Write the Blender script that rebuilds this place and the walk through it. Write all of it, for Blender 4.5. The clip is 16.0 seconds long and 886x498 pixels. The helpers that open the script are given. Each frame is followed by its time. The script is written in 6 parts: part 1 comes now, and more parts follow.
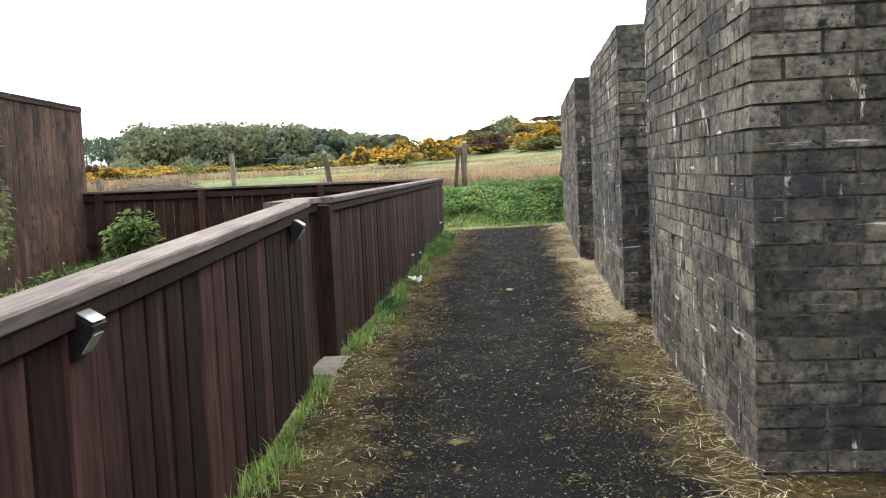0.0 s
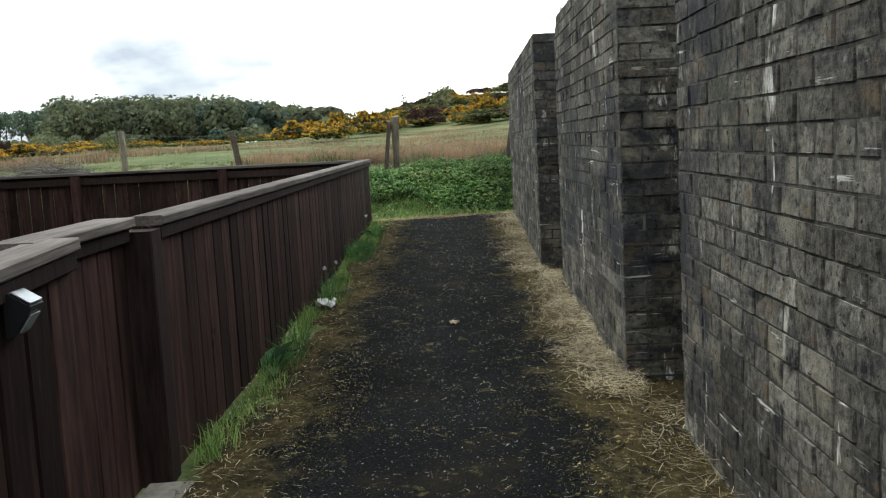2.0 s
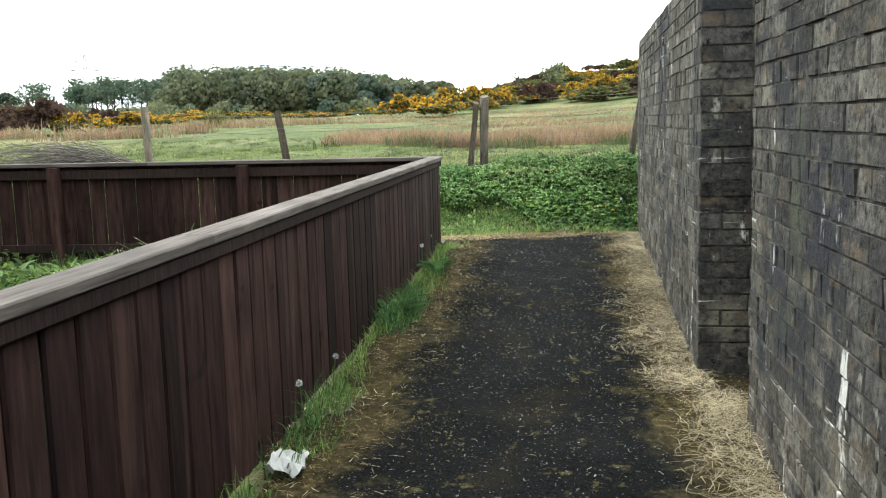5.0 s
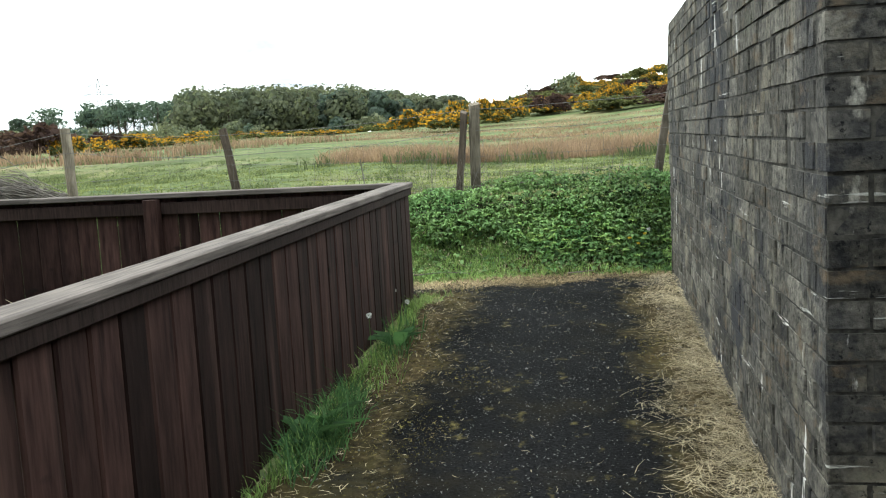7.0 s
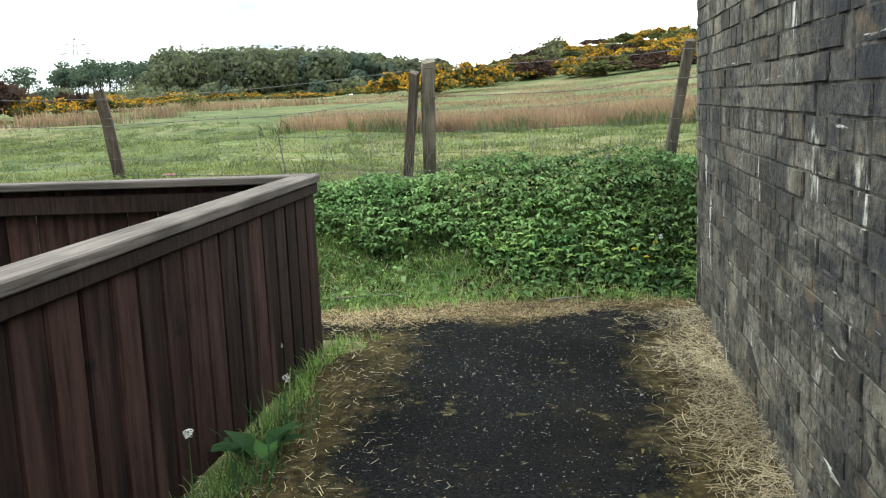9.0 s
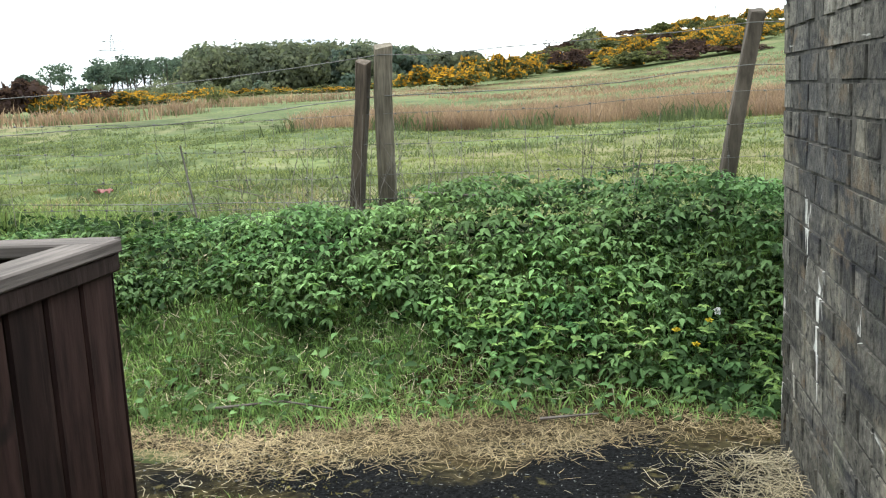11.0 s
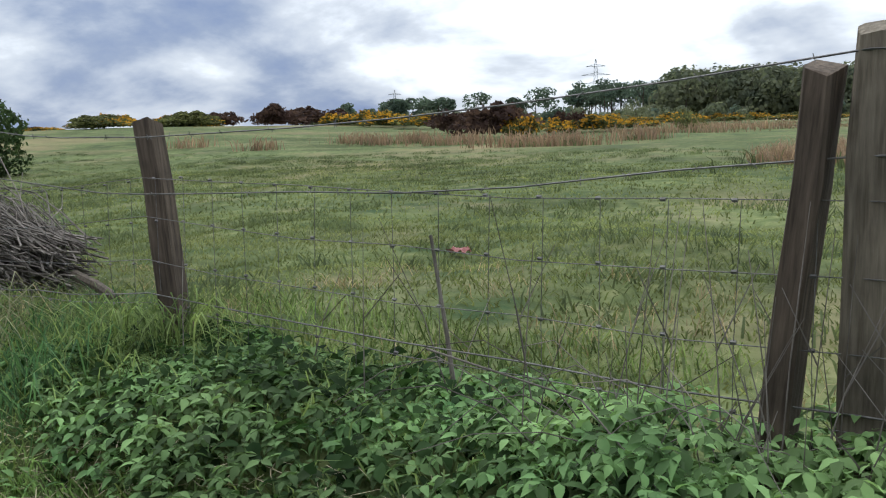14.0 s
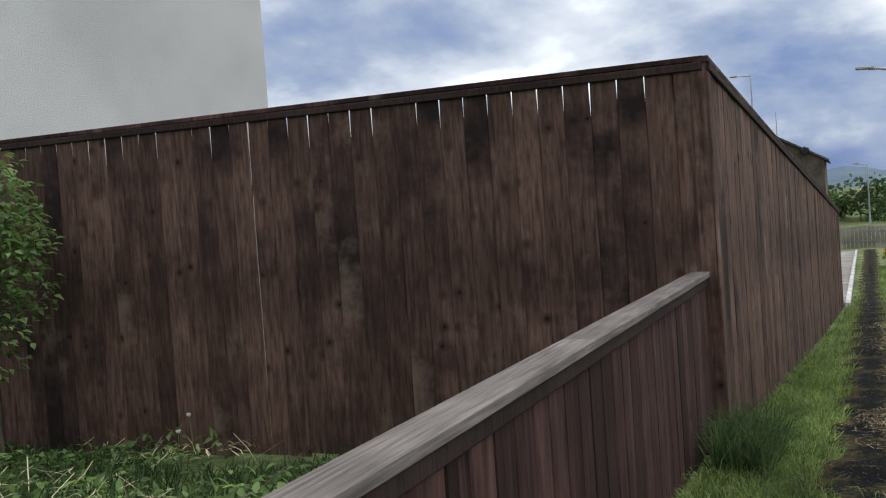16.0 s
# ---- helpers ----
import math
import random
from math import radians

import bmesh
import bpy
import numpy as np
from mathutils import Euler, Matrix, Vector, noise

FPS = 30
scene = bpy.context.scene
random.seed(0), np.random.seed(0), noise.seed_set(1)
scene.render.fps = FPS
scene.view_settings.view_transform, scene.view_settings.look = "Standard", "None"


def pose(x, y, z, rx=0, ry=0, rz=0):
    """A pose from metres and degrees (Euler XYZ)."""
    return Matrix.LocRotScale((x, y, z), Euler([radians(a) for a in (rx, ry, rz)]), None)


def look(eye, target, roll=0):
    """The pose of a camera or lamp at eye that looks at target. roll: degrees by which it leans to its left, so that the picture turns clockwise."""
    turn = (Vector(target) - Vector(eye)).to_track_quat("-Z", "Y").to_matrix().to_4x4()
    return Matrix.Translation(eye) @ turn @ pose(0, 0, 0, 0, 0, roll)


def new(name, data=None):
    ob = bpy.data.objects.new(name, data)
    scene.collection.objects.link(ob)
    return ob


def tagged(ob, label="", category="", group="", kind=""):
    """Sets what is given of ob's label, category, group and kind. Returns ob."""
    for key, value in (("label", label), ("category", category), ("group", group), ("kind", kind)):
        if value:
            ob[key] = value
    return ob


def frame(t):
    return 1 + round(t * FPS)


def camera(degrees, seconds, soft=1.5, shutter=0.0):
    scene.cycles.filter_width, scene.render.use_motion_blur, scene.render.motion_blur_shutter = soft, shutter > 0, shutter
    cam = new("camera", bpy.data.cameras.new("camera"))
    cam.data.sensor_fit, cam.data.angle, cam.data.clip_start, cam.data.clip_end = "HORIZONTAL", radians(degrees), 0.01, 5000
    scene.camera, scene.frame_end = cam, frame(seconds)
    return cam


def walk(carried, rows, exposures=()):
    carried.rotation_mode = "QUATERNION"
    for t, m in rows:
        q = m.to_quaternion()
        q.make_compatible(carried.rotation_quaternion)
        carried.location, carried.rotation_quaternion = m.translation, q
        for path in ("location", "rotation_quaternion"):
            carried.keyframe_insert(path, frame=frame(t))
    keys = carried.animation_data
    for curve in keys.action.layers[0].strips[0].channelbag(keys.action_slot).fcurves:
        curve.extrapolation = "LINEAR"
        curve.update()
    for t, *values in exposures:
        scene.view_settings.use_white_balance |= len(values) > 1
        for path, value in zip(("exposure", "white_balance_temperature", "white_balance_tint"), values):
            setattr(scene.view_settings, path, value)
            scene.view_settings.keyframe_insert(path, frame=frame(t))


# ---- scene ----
cam = camera(51.1, 16.0, soft=1.15)
METRES, EYE, TILT, LEAN, TURN = 15.0, 1.06, 0.0, 0.0, 1.5
ROWS = [
    (0.0, 0.0, 0.0, 0.0, -0.18, -4.72, 2.6),
    (0.5, 0.0, 0.0375, 0.0022, -1.92, -5.15, 3.22),
    (1.0, 0.001, 0.0745, 0.0057, -1.56, -5.86, 2.05),
    (1.5, 0.0001, 0.1077, 0.0053, -6.62, -6.37, 4.61),
    (2.0, 0.0088, 0.1448, 0.006, -4.09, -6.58, 2.95),
    (2.5, 0.0098, 0.1818, 0.0055, -0.75, -6.43, 2.54),
    (3.0, 0.0154, 0.2171, 0.0072, -1.4, -6.35, 3.87),
    (3.5, 0.0193, 0.2559, 0.0098, 3.01, -7.74, 1.58),
    (6.0, 0.037, 0.4237, 0.0166, 2.33, -7.86, 1.72),
    (6.5, 0.0392, 0.4591, 0.0159, 1.01, -8.93, 3.25),
    (7.0, 0.0451, 0.4954, 0.0146, 3.63, -6.89, 3.01),
    (7.5, 0.0441, 0.5316, 0.0127, 3.43, -7.79, 2.09),
    (8.0, 0.0474, 0.5671, 0.0129, 1.38, -7.44, 4.05),
    (8.5, 0.0506, 0.6013, 0.0145, 1.71, -8.83, 2.93),
    (11.0, 0.0739, 0.7613, 0.0168, 4.8, -9.44, 2.91),
    (11.5, 0.0718, 0.793, 0.0163, 5.65, -9.76, 2.7),
    (12.0, 0.0726, 0.8257, 0.0155, 9.09, -9.98, 2.73),
    (12.5, 0.0688, 0.8563, 0.0172, 12.84, -10.76, 1.43),
    (13.0, 0.0636, 0.8851, 0.0194, 15.84, -9.44, 2.74),
    (13.5, 0.0593, 0.9158, 0.0219, 24.2, -7.57, 1.85),
    (14.0, 0.0478, 0.9392, 0.0212, 33.31, -6.87, 1.55),
    (14.5, 0.0375, 0.9594, 0.0219, 51.12, -5.95, 2.26),
    (15.0, 0.0267, 0.9699, 0.0221, 70.84, -5.09, 2.49),
    (15.5, 0.0204, 0.9717, 0.0231, 91.34, -3.28, 3.64),
    (16.0, 0.0222, 0.9706, 0.0239, 112.04, -1.73, 4.06),
]
EXPOSURES = [
    (0.0, 0.68, 6450, 10), (0.5, 0.15, 6350, 9), (1.0, 0.05, 6350, 9), (1.5, -0.45, 6130, 3), (2.0, -0.3, 6180, 4), (2.5, 0.25, 6280, 6), (3.0, 0.35, 6330, 6),
    (3.5, 0.45, 6280, 5), (6.0, 0.4, 6230, 2), (6.5, -0.05, 6180, 1), (7.0, 0.25, 6180, 1), (7.5, 0.15, 6180, 0), (8.0, 0.5, 6230, 1), (8.5, 0.2, 6230, 1),
    (11.0, 0.3, 6130, 4), (11.5, 0.08, 6100, 5), (12.0, 0.24, 5920, 13), (12.5, 0.32, 5870, 15), (13.0, 0.36, 5780, 18), (13.5, -0.47, 5980, 12), (14.0, -0.62, 5930, 9),
    (14.5, -0.7, 5800, 5), (15.0, -0.63, 5900, 6), (15.5, -0.5, 6050, 8), (16.0, -0.5, 6100, 9),
]
walk(cam, [(t, pose(0, 0, EYE, TILT, LEAN, TURN) @ pose(METRES * x, METRES * y, METRES * z, 90 + pitch, roll, yaw)) for t, x, y, z, yaw, pitch, roll in ROWS], EXPOSURES)

# ---- light: bright broken cloud, a veiled sun ahead and to one side of the walk ----
SUN_AZ, SUN_EL = 65.0, 55.0
sun_from = Vector((-math.sin(radians(SUN_AZ)) * math.cos(radians(SUN_EL)), math.cos(radians(SUN_AZ)) * math.cos(radians(SUN_EL)), math.sin(radians(SUN_EL))))
sun = new("sun", bpy.data.lights.new("sun", "SUN"))
sun.data.energy, sun.data.angle, sun.data.color = 1.35, radians(20), (1.0, 0.96, 0.9)
sun.matrix_world = look(sun_from * 50, (0, 0, 0))


def sky_world():
    w = bpy.data.worlds.new("sky")
    scene.world = w
    w.use_nodes = True
    n, l = w.node_tree.nodes, w.node_tree.links
    n.clear()
    out, bg = n.new("ShaderNodeOutputWorld"), n.new("ShaderNodeBackground")
    sky = n.new("ShaderNodeTexSky")
    sky.sky_type, sky.sun_disc = "NISHITA", False
    sky.sun_elevation, sky.sun_rotation = radians(SUN_EL), radians(-SUN_AZ)
    dim = n.new("ShaderNodeVectorMath")
    dim.operation = "SCALE"
    dim.inputs["Scale"].default_value = 0.09
    l.new(sky.outputs[0], dim.inputs[0])
    co = n.new("ShaderNodeTexCoord")
    sep = n.new("ShaderNodeSeparateXYZ")
    l.new(co.outputs["Generated"], sep.inputs[0])
    up = n.new("ShaderNodeMath")
    up.operation = "ADD"
    up.inputs[1].default_value = 0.38
    l.new(sep.outputs["Z"], up.inputs[0])
    lift = n.new("ShaderNodeMath")
    lift.operation = "MAXIMUM"
    lift.inputs[1].default_value = 0.05
    l.new(up.outputs[0], lift.inputs[0])
    flat = n.new("ShaderNodeVectorMath")
    flat.operation = "DIVIDE"
    l.new(co.outputs["Generated"], flat.inputs[0])
    comb = n.new("ShaderNodeCombineXYZ")
    for k in range(3):
        l.new(lift.outputs[0], comb.inputs[k])
    l.new(comb.outputs[0], flat.inputs[1])
    noi = n.new("ShaderNodeTexNoise")
    noi.inputs["Scale"].default_value, noi.inputs["Detail"].default_value, noi.inputs["Roughness"].default_value = 2.2, 9, 0.54
    noi.inputs["Distortion"].default_value = 0.15
    l.new(flat.outputs[0], noi.inputs["Vector"])
    # clouds are brighter towards the veiled sun
    dot = n.new("ShaderNodeVectorMath")
    dot.operation = "DOT_PRODUCT"
    dot.inputs[1].default_value = Vector((0.15, 0.86, 0.49)).normalized()
    l.new(co.outputs["Generated"], dot.inputs[0])
    glow = n.new("ShaderNodeMapRange")
    glow.inputs[1].default_value, glow.inputs[2].default_value, glow.inputs[3].default_value, glow.inputs[4].default_value = 0.40, 0.95, -0.04, 0.35
    l.new(dot.outputs["Value"], glow.inputs[0])
    add = n.new("ShaderNodeMath")
    add.operation = "ADD"
    l.new(noi.outputs["Fac"], add.inputs[0])
    rise = n.new("ShaderNodeMath")
    rise.operation = "MULTIPLY_ADD"
    rise.inputs[1].default_value = 0.48
    l.new(sep.outputs["Z"], rise.inputs[0])
    l.new(glow.outputs[0], rise.inputs[2])
    # a bright cloud bank over the houses
    bank = n.new("ShaderNodeVectorMath")
    bank.operation = "DOT_PRODUCT"
    bank.inputs[1].default_value = Vector((-0.80, -0.43, 0.42)).normalized()
    l.new(co.outputs["Generated"], bank.inputs[0])
    soft = n.new("ShaderNodeMapRange")
    soft.interpolation_type = "SMOOTHSTEP"
    soft.inputs[1].default_value, soft.inputs[2].default_value, soft.inputs[3].default_value, soft.inputs[4].default_value = 0.72, 0.97, 0.0, 0.09
    l.new(bank.outputs["Value"], soft.inputs[0])
    both = n.new("ShaderNodeMath")
    both.operation = "ADD"
    l.new(rise.outputs[0], both.inputs[0])
    l.new(soft.outputs[0], both.inputs[1])
    l.new(both.outputs[0], add.inputs[1])
    ramp = n.new("ShaderNodeValToRGB")
    e = ramp.color_ramp.elements
    e[0].position, e[0].color = 0.36, (0.25, 0.35, 0.66, 1)
    e[1].position, e[1].color = 0.92, (3.2, 3.2, 3.15, 1)
    a = e.new(0.44)
    a.color = (0.35, 0.46, 0.76, 1)
    b = e.new(0.54)
    b.color = (0.59, 0.68, 0.88, 1)
    d = e.new(0.68)
    d.color = (1.25, 1.28, 1.32, 1)
    l.new(add.outputs[0], ramp.inputs[0])
    mix = n.new("ShaderNodeMix")
    mix.data_type = "RGBA"
    mix.inputs["Factor"].default_value = 0.9
    l.new(dim.outputs[0], mix.inputs["A"])
    l.new(ramp.outputs[0], mix.inputs["B"])
    l.new(mix.outputs["Result"], bg.inputs[0])
    bg.inputs[1].default_value = 1.0
    l.new(bg.outputs[0], out.inputs[0])


sky_world()


# ---- materials ----
def material(name, ramp, scale=20.0, stretch=(1, 1, 1), rough=0.85, bump=0.3, bump_dist=0.004, vary="", vary_amount=0.4, coarse=1.5, coarse_dark=0.6, coord="Position", fine=6.0, extra=None, spec=0.3, through_leaf=0.0):
    """A grainy surface: a colour ramp over fine noise, coarse stains, a shade per piece, and relief."""
    m = bpy.data.materials.new(name)
    m.use_nodes = True
    n, l = m.node_tree.nodes, m.node_tree.links
    b = n["Principled BSDF"]
    b.inputs["Roughness"].default_value = rough
    b.inputs["Specular IOR Level"].default_value = spec
    if coord == "Position":
        src = n.new("ShaderNodeNewGeometry").outputs["Position"]
    else:
        src = n.new("ShaderNodeTexCoord").outputs["Object"]
    info = n.new("ShaderNodeObjectInfo") if vary == "object" else None
    rand = None
    if vary == "object":
        rand = info.outputs["Random"]
    elif vary == "island":
        rand = n.new("ShaderNodeNewGeometry").outputs["Random Per Island"]
    mp = n.new("ShaderNodeVectorMath")
    mp.operation = "MULTIPLY"
    mp.inputs[1].default_value = stretch
    l.new(src, mp.inputs[0])
    vec = mp.outputs[0]
    if vary == "object" and coord != "Position":
        mul = n.new("ShaderNodeVectorMath")
        mul.operation = "MULTIPLY_ADD"
        com = n.new("ShaderNodeCombineXYZ")
        for k in range(3):
            l.new(rand, com.inputs[k])
        l.new(com.outputs[0], mul.inputs[0])
        mul.inputs[1].default_value = (31, 17, 53)
        l.new(vec, mul.inputs[2])
        vec = mul.outputs[0]
    f = n.new("ShaderNodeTexNoise")
    f.inputs["Scale"].default_value, f.inputs["Detail"].default_value, f.inputs["Roughness"].default_value = scale, fine, 0.62
    l.new(vec, f.inputs["Vector"])
    r = n.new("ShaderNodeValToRGB")
    e = r.color_ramp.elements
    for k, (p, c) in enumerate(ramp):
        el = e[k] if k < 2 else e.new(p)
        el.position, el.color = p, (*c, 1)
    l.new(f.outputs["Fac"], r.inputs[0])
    col = r.outputs[0]
    c = n.new("ShaderNodeTexNoise")
    c.inputs["Scale"].default_value, c.inputs["Detail"].default_value = coarse, 4
    l.new(src, c.inputs["Vector"])
    mr = n.new("ShaderNodeMapRange")
    mr.inputs[1].default_value, mr.inputs[2].default_value, mr.inputs[3].default_value, mr.inputs[4].default_value = 0.35, 0.65, coarse_dark, 1.12
    l.new(c.outputs["Fac"], mr.inputs[0])
    shade = mr.outputs[0]
    if rand is not None:
        vr = n.new("ShaderNodeMapRange")
        vr.inputs[3].default_value, vr.inputs[4].default_value = 1 - vary_amount, 1 + vary_amount
        l.new(rand, vr.inputs[0])
        mm = n.new("ShaderNodeMath")
        mm.operation = "MULTIPLY"
        l.new(shade, mm.inputs[0])
        l.new(vr.outputs[0], mm.inputs[1])
        shade = mm.outputs[0]
    sc = n.new("ShaderNodeVectorMath")
    sc.operation = "SCALE"
    l.new(col, sc.inputs[0])
    l.new(shade, sc.inputs["Scale"])
    col = sc.outputs[0]
    if extra:
        col = extra(n, l, src, vec, col, rand)
    l.new(col, b.inputs["Base Color"])
    if bump:
        bp = n.new("ShaderNodeBump")
        bp.inputs["Strength"].default_value, bp.inputs["Distance"].default_value = bump, bump_dist
        l.new(f.outputs["Fac"], bp.inputs["Height"])
        l.new(bp.outputs[0], b.inputs["Normal"])
    if through_leaf:
        tr = n.new("ShaderNodeBsdfTranslucent")
        br = n.new("ShaderNodeVectorMath")
        br.operation = "MULTIPLY"
        br.inputs[1].default_value = (1.45, 1.45, 1.1)
        l.new(col, br.inputs[0])
        l.new(br.outputs[0], tr.inputs["Color"])
        mx = n.new("ShaderNodeMixShader")
        mx.inputs[0].default_value = through_leaf
        l.new(b.outputs[0], mx.inputs[1])
        l.new(tr.outputs[0], mx.inputs[2])
        l.new(mx.outputs[0], n["Material Output"].inputs["Surface"])
    return m


def overlay(n, l, src, col, colour, scale, lo, hi, stretch=(1, 1, 1), detail=5):
    """Lays a second colour over col where a noise is high."""
    mp = n.new("ShaderNodeVectorMath")
    mp.operation = "MULTIPLY"
    mp.inputs[1].default_value = stretch
    l.new(src, mp.inputs[0])
    t = n.new("ShaderNodeTexNoise")
    t.inputs["Scale"].default_value, t.inputs["Detail"].default_value, t.inputs["Roughness"].default_value = scale, detail, 0.65
    l.new(mp.outputs[0], t.inputs["Vector"])
    m = n.new("ShaderNodeMapRange")
    m.inputs[1].default_value, m.inputs[2].default_value = lo, hi
    l.new(t.outputs["Fac"], m.inputs[0])
    x = n.new("ShaderNodeMix")
    x.data_type = "RGBA"
    l.new(m.outputs[0], x.inputs["Factor"])
    l.new(col, x.inputs["A"])
    x.inputs["B"].default_value = (*colour, 1)
    return x.outputs["Result"]


def brick_extra(n, l, src, vec, col, rand):
    col = overlay(n, l, src, col, (0.036, 0.037, 0.042), 1.3, 0.49, 0.63, (1, 1, 0.9), detail=9)
    col = overlay(n, l, src, col, (0.030, 0.030, 0.034), 2.6, 0.55, 0.67, (0.5, 0.5, 3.2), detail=8)
    col = overlay(n, l, src, col, (0.27, 0.243, 0.185), 3.4, 0.55, 0.72, detail=8)
    col = overlay(n, l, src, col, (0.085, 0.09, 0.06), 2.1, 0.60, 0.75)
    col = overlay(n, l, src, col, (0.018, 0.018, 0.020), 8.5, 0.58, 0.68, detail=8)
    col = overlay(n, l, src, col, (0.012, 0.012, 0.013), 42, 0.60, 0.68, detail=4)
    col = overlay(n, l, src, col, (0.13, 0.10, 0.068), 6.0, 0.56, 0.68, (1, 1, 1.6), detail=8)
    col = overlay(n, l, src, col, (0.46, 0.44, 0.38), 2.9, 0.635, 0.69, (1.5, 1.5, 0.8), detail=9)
    col = overlay(n, l, src, col, (0.66, 0.65, 0.61), 5.0, 0.645, 0.69, (1.7, 1.7, 0.42), detail=7)
    col = overlay(n, l, src, col, (0.60, 0.59, 0.55), 3.0, 0.655, 0.70, (0.7, 0.7, 9))
    return col


def wood_extra(n, l, src, vec, col, rand):
    col = overlay(n, l, src, col, (0.018, 0.012, 0.011), 1.7, 0.52, 0.72, (1, 1, 0.5))
    col = overlay(n, l, src, col, (0.15, 0.115, 0.10), 5.0, 0.60, 0.78, (1, 1, 0.3))
    col = overlay(n, l, vec, col, (0.115, 0.066, 0.055), 0.8, 0.56, 0.78, (1.2, 1.2, 0.8), detail=7)
    col = overlay(n, l, vec, col, (0.012, 0.007, 0.007), 1.0, 0.57, 0.74, (1.4, 1.4, 0.5), detail=7)
    col = overlay(n, l, vec, col, (0.012, 0.008, 0.007), 0.55, 0.68, 0.74, (1, 1, 14), detail=2)
    return col


def tall_wood_extra(n, l, src, vec, col, rand):
    col = overlay(n, l, vec, col, (0.018, 0.012, 0.011), 0.45, 0.50, 0.66, (0.3, 0.3, 3), detail=6)
    col = overlay(n, l, vec, col, (0.20, 0.145, 0.108), 0.7, 0.56, 0.80, (0.3, 0.3, 2.5), detail=6)
    # dark round knots
    off = n.new("ShaderNodeVectorMath")
    off.operation = "MULTIPLY_ADD"
    com = n.new("ShaderNodeCombineXYZ")
    for k in range(3):
        l.new(rand, com.inputs[k])
    l.new(com.outputs[0], off.inputs[0])
    off.inputs[1].default_value = (37, 61, 83)
    l.new(src, off.inputs[2])
    vo = n.new("ShaderNodeTexVoronoi")
    vo.inputs["Scale"].default_value = 5.0
    l.new(off.outputs[0], vo.inputs["Vector"])
    for lo, hi, tone in ((0.26, 0.10, (0.040, 0.024, 0.019)), (0.085, 0.055, (0.014, 0.008, 0.007))):
        mr = n.new("ShaderNodeMapRange")
        mr.inputs[1].default_value, mr.inputs[2].default_value = lo, hi
        l.new(vo.outputs["Distance"], mr.inputs[0])
        x = n.new("ShaderNodeMix")
        x.data_type = "RGBA"
        l.new(mr.outputs[0], x.inputs["Factor"])
        l.new(col, x.inputs["A"])
        x.inputs["B"].default_value = (*tone, 1)
        col = x.outputs["Result"]
    return col


def asphalt_extra(n, l, src, vec, col, rand):
    col = overlay(n, l, src, col, (0.024, 0.020, 0.012), 1.5, 0.54, 0.78, detail=12)
    col = overlay(n, l, src, col, (0.10, 0.085, 0.035), 9.0, 0.60, 0.70, detail=10)
    col = overlay(n, l, src, col, (0.2, 0.2, 0.19), 75.0, 0.70, 0.74, detail=1)
    at_edge = n.new("ShaderNodeAttribute")
    at_edge.attribute_name = "edge"
    ns = n.new("ShaderNodeTexNoise")
    ns.inputs["Scale"].default_value, ns.inputs["Detail"].default_value, ns.inputs["Roughness"].default_value = 5.0, 12, 0.75
    l.new(src, ns.inputs["Vector"])
    sm1 = n.new("ShaderNodeMath")
    sm1.operation = "MULTIPLY_ADD"
    sm1.inputs[1].default_value = -1.45
    l.new(at_edge.outputs["Fac"], sm1.inputs[0])
    l.new(ns.outputs["Fac"], sm1.inputs[2])
    mr = n.new("ShaderNodeMapRange")
    mr.inputs[1].default_value, mr.inputs[2].default_value = 0.30, 0.52
    l.new(sm1.outputs[0], mr.inputs[0])
    r = n.new("ShaderNodeValToRGB")
    e = r.color_ramp.elements
    e[0].position, e[0].color = 0.35, (0.022, 0.017, 0.010, 1)
    e[1].position, e[1].color = 0.75, (0.135, 0.105, 0.058, 1)
    k = e.new(0.55)
    k.color = (0.055, 0.046, 0.022, 1)
    f2 = n.new("ShaderNodeTexNoise")
    f2.inputs["Scale"].default_value, f2.inputs["Detail"].default_value = 30.0, 8
    l.new(src, f2.inputs["Vector"])
    l.new(f2.outputs["Fac"], r.inputs[0])
    x = n.new("ShaderNodeMix")
    x.data_type = "RGBA"
    l.new(mr.outputs[0], x.inputs["Factor"])
    l.new(col, x.inputs["A"])
    l.new(r.outputs[0], x.inputs["B"])
    return x.outputs["Result"]


def ground_extra(n, l, src, vec, col, rand):
    col = overlay(n, l, src, col, (0.23, 0.20, 0.115), 0.55, 0.56, 0.76, detail=9)
    col = overlay(n, l, src, col, (0.045, 0.075, 0.03), 1.3, 0.53, 0.66, detail=9)
    col = overlay(n, l, src, col, (0.05, 0.07, 0.03), 0.32, 0.54, 0.66, detail=9)
    col = overlay(n, l, src, col, (0.235, 0.195, 0.105), 0.07, 0.50, 0.68, detail=10)
    return col


def soil_extra(n, l, src, vec, col, rand):
    col = overlay(n, l, src, col, (0.060, 0.050, 0.021), 3.0, 0.50, 0.66, detail=10)
    return overlay(n, l, src, col, (0.022, 0.02, 0.016), 2.0, 0.52, 0.66, detail=10)


